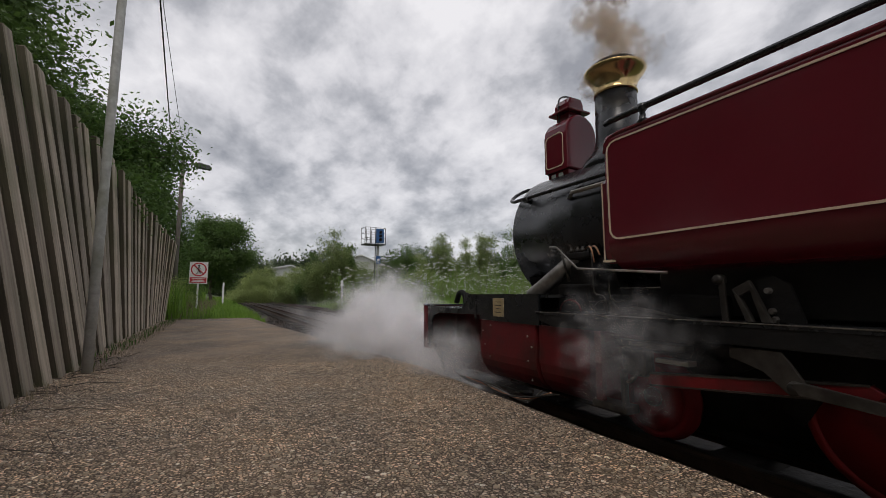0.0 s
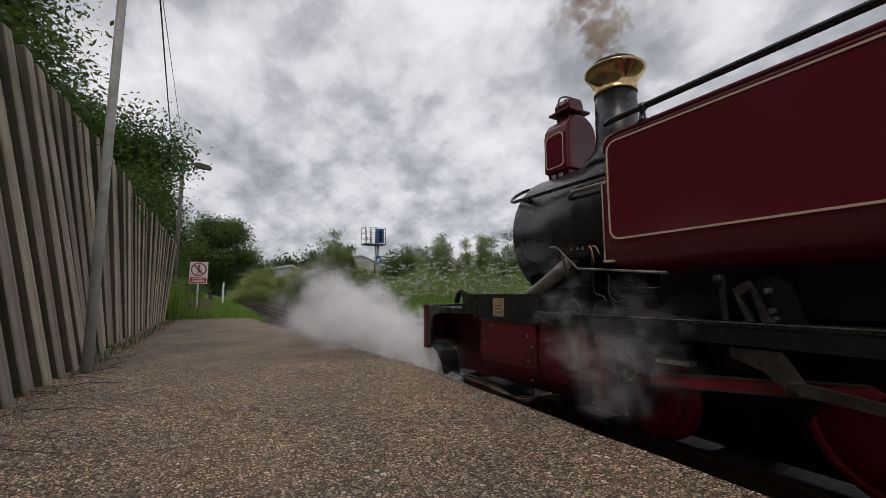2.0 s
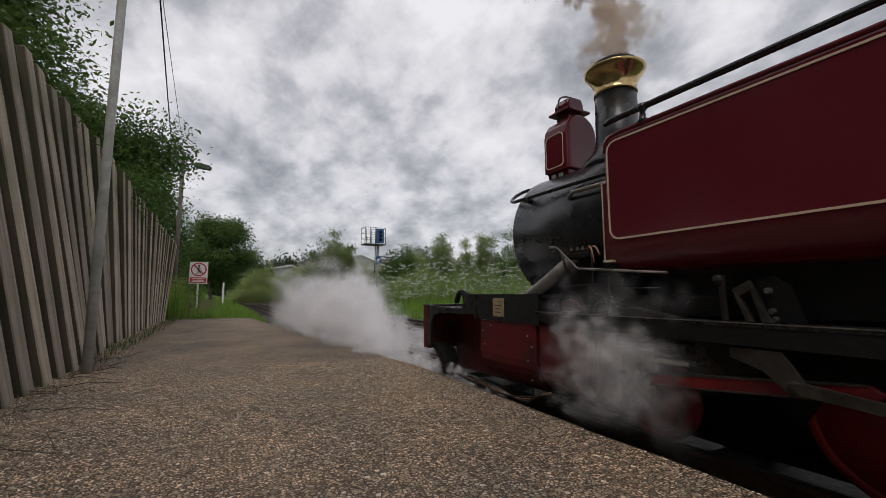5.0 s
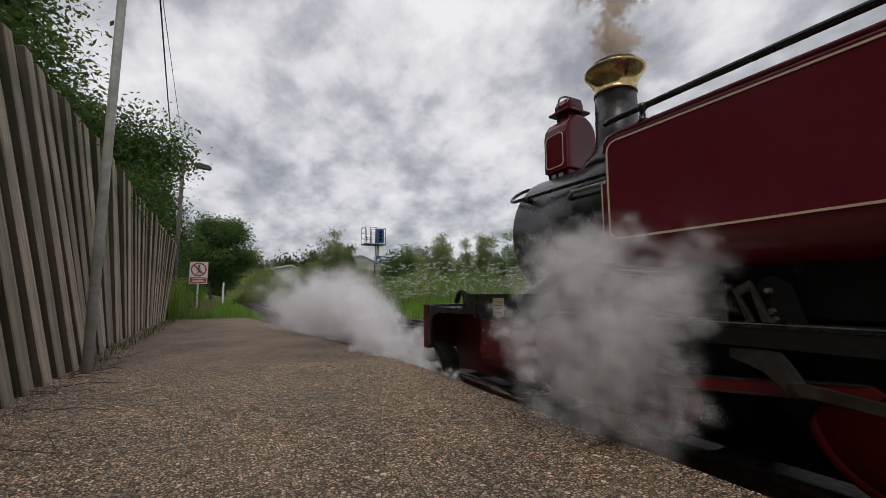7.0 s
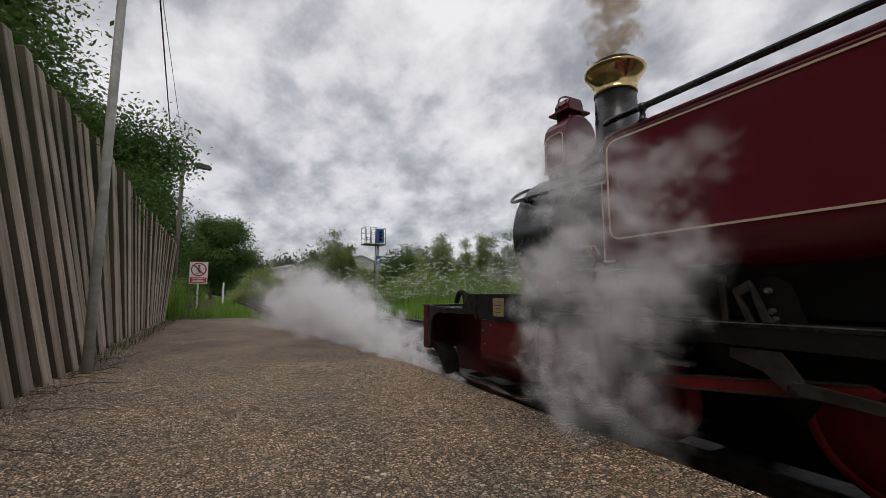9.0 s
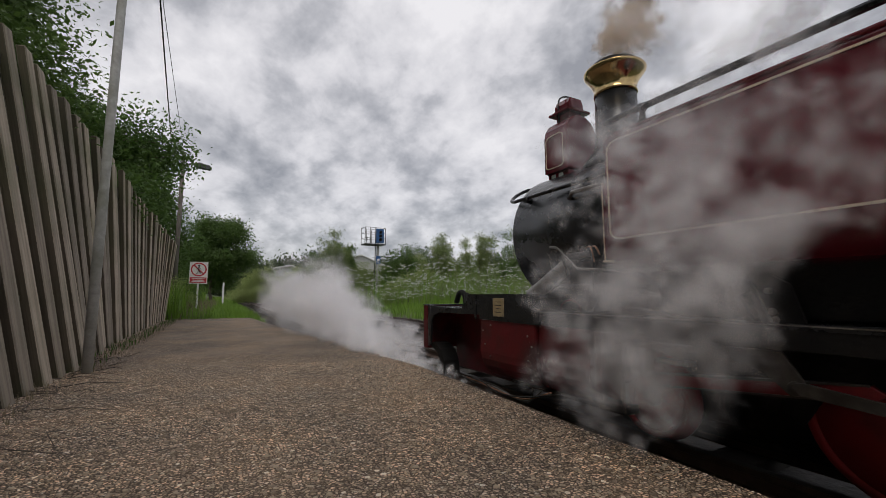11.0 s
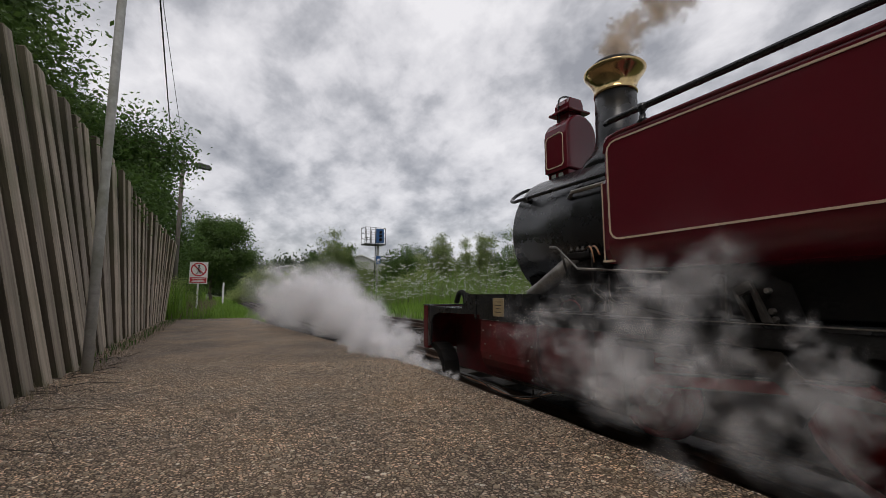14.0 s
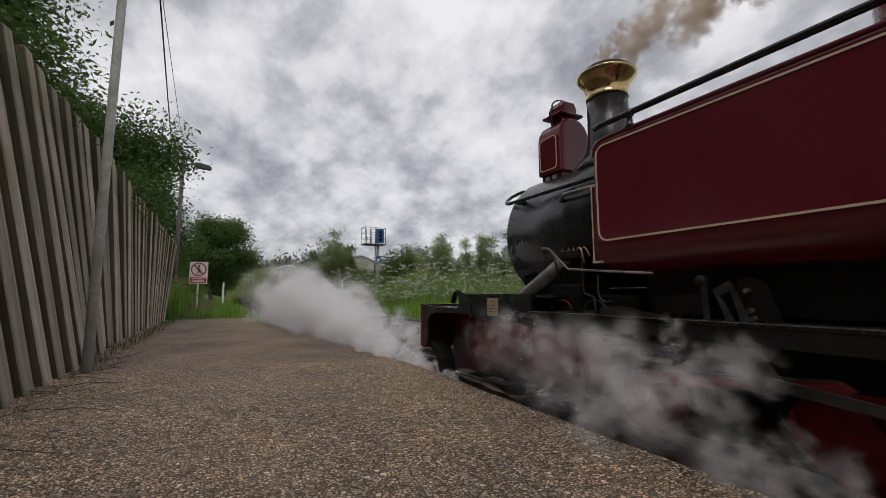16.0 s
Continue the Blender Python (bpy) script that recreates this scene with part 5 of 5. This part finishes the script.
# ---- steam and smoke ----
def vapour(name, blobs, n, size, mat, seed, label, group, soft=1.0, fray=0.4):
    """A billowing cloud of soft wisps: lumps on lumps, thinning outwards. blobs: (x, y, z, radius, weight)."""
    rng = np.random.default_rng(seed)
    B = np.array(blobs, float)
    pick = rng.choice(len(B), n, p=B[:, 4] / B[:, 4].sum())
    # each lump carries smaller lumps
    sub = 14
    off = rng.normal(0, 1, (len(B), sub, 3)); off /= np.linalg.norm(off, axis=2, keepdims=True)
    off *= rng.uniform(0.35, 1.0, (len(B), sub, 1)) ** 0.6
    rad = rng.uniform(0.14, 0.42, (len(B), sub)) * soft
    j = rng.integers(0, sub, n)
    d = rng.normal(0, 1, (n, 3)); d /= np.linalg.norm(d, axis=1, keepdims=True)
    d *= (rng.random((n, 1)) ** 0.45) * (1 + fray * rng.exponential(0.35, (n, 1)))
    c = B[pick, :3] + B[pick, 3:4] * (off[pick, j] + d * rad[pick, j][:, None])
    a, b = rng.normal(0, 1, (n, 3)), rng.normal(0, 1, (n, 3))
    a /= np.linalg.norm(a, axis=1, keepdims=True)
    b -= a * (a * b).sum(1, keepdims=True); b /= np.linalg.norm(b, axis=1, keepdims=True)
    s = size * B[pick, 3:4] * rng.uniform(0.5, 1.5, (n, 1))
    V = np.stack([c + a * s + b * s, c - a * s + b * s, c - a * s - b * s, c + a * s - b * s], 1).reshape(-1, 3)
    ob = raw_mesh(name, V, np.arange(n * 4).reshape(-1, 4), M[mat])
    uv = ob.data.uv_layers.new(name="wisp")
    uv.data.foreach_set("uv", np.tile(np.array([1, 1, 0, 1, 0, 0, 1, 0], np.float32), n))
    return tagged(ob, label, name.split("_")[0], group, "stuff")


# jet along the platform edge: a chain of lumps that swell with distance
JET = "white steam blown low along the track from the cylinder drains"


def jet_piece(seed, length, r0, r1, n, size):
    rng = np.random.default_rng(seed)
    blobs = []
    for k in range(14):
        t = k / 13
        r = r0 + (r1 - r0) * t
        for q in range(3):
            blobs.append((rng.normal(0, 0.35) * r, (t - 0.5) * length, rng.normal(0.15, 0.4) * r, r * rng.uniform(0.45, 0.75), 0.3 + r))
    return vapour("steam_jet", blobs, n, size, "steam", seed, JET, "steam along the track", 1.2)


jets = [(jet_piece(101, 1.7, 0.03, 0.17, 4700, 0.55), (1.335, 2.85, -0.03)),
        (jet_piece(102, 2.0, 0.12, 0.36, 2900, 0.52), (1.36, 4.2, 0.10)),
        (jet_piece(103, 2.2, 0.28, 0.48, 2400, 0.48), (1.26, 5.5, 0.28)),
        (jet_piece(104, 2.6, 0.38, 0.56, 2200, 0.46), (1.06, 7.0, 0.42))]

# cloud from the cylinder, in many rolling billows
BILLOW = "grey white steam billowing up beside the locomotive cylinder"


def billow(seed, r, n, size, mat):
    rng = np.random.default_rng(seed)
    blobs = []
    for k in range(7):
        q = rng.uniform(0.35, 0.6) * r
        blobs.append((*(rng.normal(0, 0.42, 3) * r), q, q * q))
    return vapour("steam_billow", blobs, n, size, mat, seed, BILLOW, "steam beside the cylinder", 1.1)


thick = [billow(200 + k, (0.13, 0.17, 0.15, 0.19, 0.14)[k], 400, 0.50, "thin_steam") for k in range(5)]
billows = thick + [copy_thing(thick[k % 5], pose(LX, 0, 0.865)) for k in range(5, 40)]
faint = [billow(230 + k, (0.11, 0.14, 0.12)[k], 700, 0.55, "haze") for k in range(3)]
hazes = faint + [copy_thing(faint[k % 3], pose(LX, 0, 0.865)) for k in range(3, 13)]

# brown smoke puffs from the chimney
SMOKE = "brown coal smoke rolling up from the chimney"
puff_kinds = []
for k in range(6):
    rng = np.random.default_rng(300 + k)
    big = 0.95 if k < 4 else 1.4
    bl = [(*(rng.normal(0, 0.042, 3) * big), rng.uniform(0.035, 0.07) * big, 1.0) for i in range(9)]
    puff_kinds.append(vapour("smoke_puff", bl, 800, 0.48, "smoke", 310 + k, SMOKE, "smoke from the chimney", 1.2))
puffs = puff_kinds[:]
for k in range(6, 90):
    puffs.append(copy_thing(puff_kinds[(k * 5) % 6], pose(LX, 1.44, 1.1)))


# ---- what moves ----
def loco_shift(t):
    """Metres rolled forward: it sets off at about 14.2 s."""
    u = max(0.0, t - 14.1)
    return 0.0155 * u * u


def motions():
    rows = [(t, pose(LX, loco_shift(t), LZ)) for t in (0, 7, 14, 14.5, 15, 15.5, 16)]
    walk(loco, rows)
    for w, y, z, r in wheels:
        walk(w, [(t, pose(0, y, z, -math.degrees(loco_shift(t) / r))) for t in (0, 7, 14, 14.5, 15, 15.5, 16)])
    # jets roll about their line and creep forward as the steam thickens
    for k, (ob, (x, y, z)) in enumerate(jets):
        rows = []
        for i in range(17):
            t = float(i)
            grow = min(1.0, t / 13.0) ** 0.6
            back = (1 - grow) * (0.0, 0.7, 1.9, 3.4)[k]
            low = (1 - grow) * (0.0, 0.06, 0.22, 0.46)[k]
            rows.append((t, pose(x + (1 - grow) * (1.42 - x) + 0.02 * math.sin(t * 1.7 + k), y - back + 0.06 * math.sin(t * 1.3 + 2 * k), z - low + 0.02 * k * math.sin(t * 0.9 + k),
                                 (6 if k == 0 else 3) + 2 * math.sin(t + k), (35 + 5 * k) * math.sin(t * 0.9 + k * 1.3), 4)))
        walk(ob, rows)
    # the cloud's outline over time: seconds, middle along the line and height, half length, half height
    cloud = [(5.0, 1.05, 0.34, 0.19, 0.18), (6.3, 1.04, 0.38, 0.33, 0.3), (7.0, 1.08, 0.38, 0.32, 0.35), (7.8, 1.09, 0.49, 0.31, 0.47), (9.0, 1.09, 0.56, 0.34, 0.56), (10.2, 1.06, 0.53, 0.38, 0.5), (11.3, 0.96, 0.39, 0.41, 0.3), (12.0, 0.9, 0.35, 0.47, 0.25), (12.6, 0.85, 0.36, 0.49, 0.28), (13.3, 0.73, 0.35, 0.39, 0.25), (14.0, 0.84, 0.31, 0.5, 0.23), (15.0, 0.88, 0.24, 0.53, 0.2), (16.0, 1.0, 0.19, 0.66, 0.18)]
    veil = [(0.0, 1.09, 0.32, 0.21, 0.17), (1.0, 1.15, 0.32, 0.25, 0.21), (2.0, 1.17, 0.32, 0.25, 0.22), (3.0, 1.2, 0.37, 0.3, 0.29), (4.0, 1.12, 0.31, 0.22, 0.24), (6.0, 1.11, 0.34, 0.31, 0.27), (13.0, 1.12, 0.33, 0.31, 0.26), (15.0, 1.35, 0.24, 0.38, 0.18), (16.0, 1.47, 0.18, 0.41, 0.14)]

    def inside(rows, t, u, v, turn):
        cy, cz, ay, az = (float(np.interp(t, [r[0] for r in rows], [r[i] for r in rows])) for i in (1, 2, 3, 4))
        a = math.atan2(v, u) + turn * t
        r = min(0.95, math.hypot(u, v))
        return cy + ay * r * math.cos(a), cz + az * r * math.sin(a) + 0.10 * ay * r * math.cos(a)

    rng = random.Random(17)
    hid = (LX, -0.3, 0.865)       # inside the boiler, where the steam comes from
    for k, ob in enumerate(billows):
        r, a = math.sqrt(rng.random()), rng.uniform(0, 6.28)
        u, v, depth, turn, spin = r * math.cos(a), r * math.sin(a), rng.uniform(1.15, 1.31), rng.uniform(-0.5, 0.5), rng.uniform(-38, 38)
        born = 4.3 + 2.0 * k / len(billows)
        gone = 9.8 + 0.03 * k if k % 7 < 5 else 99
        rows = [(0, hid), (born, hid), (born + 0.35, (1.55, 1.15, 0.22))]
        t = math.ceil(2 * born + 1.6) / 2
        while t <= min(16, gone):
            y, z = inside(cloud, t, u, v, turn)
            rows.append((t, (depth + 0.03 * math.sin(1.3 * t + k), y + loco_shift(t), z)))
            t += 0.5
        if gone < 16:
            y, z = rows[-1][1][1:]
            t = rows[-1][0]
            rows += [(t + 0.5, (depth - 0.02, y - 0.12, z + 0.16)), (t + 1.0, (depth - 0.04, y - 0.55, z + 0.36)), (t + 1.6, (depth, y - 2.4, z + 0.8)), (16, (depth, y - 9, z + 2.2))]
        walk(ob, [(t, pose(*p, 35 * math.sin(spin * t / 35), 8 * k, 0)) for t, p in rows])
    for k, ob in enumerate(hazes):
        r, a = math.sqrt(rng.random()), rng.uniform(0, 6.28)
        u, v, depth, turn = r * math.cos(a), r * math.sin(a), rng.uniform(1.28, 1.40), rng.uniform(-0.5, 0.5)
        rows = []
        for i in range(33):
            y, z = inside(veil, i / 2, u, v, turn)
            rows.append((i / 2, pose(depth, y + loco_shift(i / 2), z, 30 * math.sin(0.6 * i / 2 + k), 0, 25 * k)))
        walk(ob, rows)
    # puffs leave the chimney one after another and roll away on the wind
    n = len(puffs)
    for k, ob in enumerate(puffs):
        t0 = -1.6 + k * 17.8 / n
        lean = float(np.interp(t0, [-2, 0.6, 1.4, 2.2, 3.2, 4.0, 5.5, 9.0, 10, 11.5, 13.5, 14.5, 15.5], [0.0, 0.0, -0.35, -0.6, -0.5, -0.15, 0.1, 0.05, 0.35, 0.5, 0.55, 0.8, 1.0]))

        def at(u):
            if u <= 0:
                return (LX, 1.40, 0.88)
            rise = 1 - math.exp(-u / 0.35)
            side = 0.80 * lean * (u - 0.30 * rise) + 0.05 * math.sin(k * 2.1) * u
            up = (1 - abs(lean)) * 0.62 * u + abs(lean) * (0.24 * rise + 0.14 * u) + 0.04 * math.sin(k * 3.7) * u
            return (LX + 0.88 * side, 1.44 - 0.475 * side + 0.05 * math.cos(k * 1.3) * u + loco_shift(t0 + min(u, 0.4)), 1.76 + up)
        times = sorted({0.0, 16.0, *[max(0.0, min(16.0, t0 + u)) for u in (0, 0.07, 0.3, 0.6, 1.0, 2.0, 4.0)]})
        times = [t for i, t in enumerate(times) if i == 0 or t - times[i - 1] > 0.034]
        walk(ob, [(t, pose(*at(t - t0), 0, 0, 0) @ pose(0, 0, 0, 30 * k % 360, 0, 40 * math.sin(0.8 * (t - t0)))) for t in times])


motions()
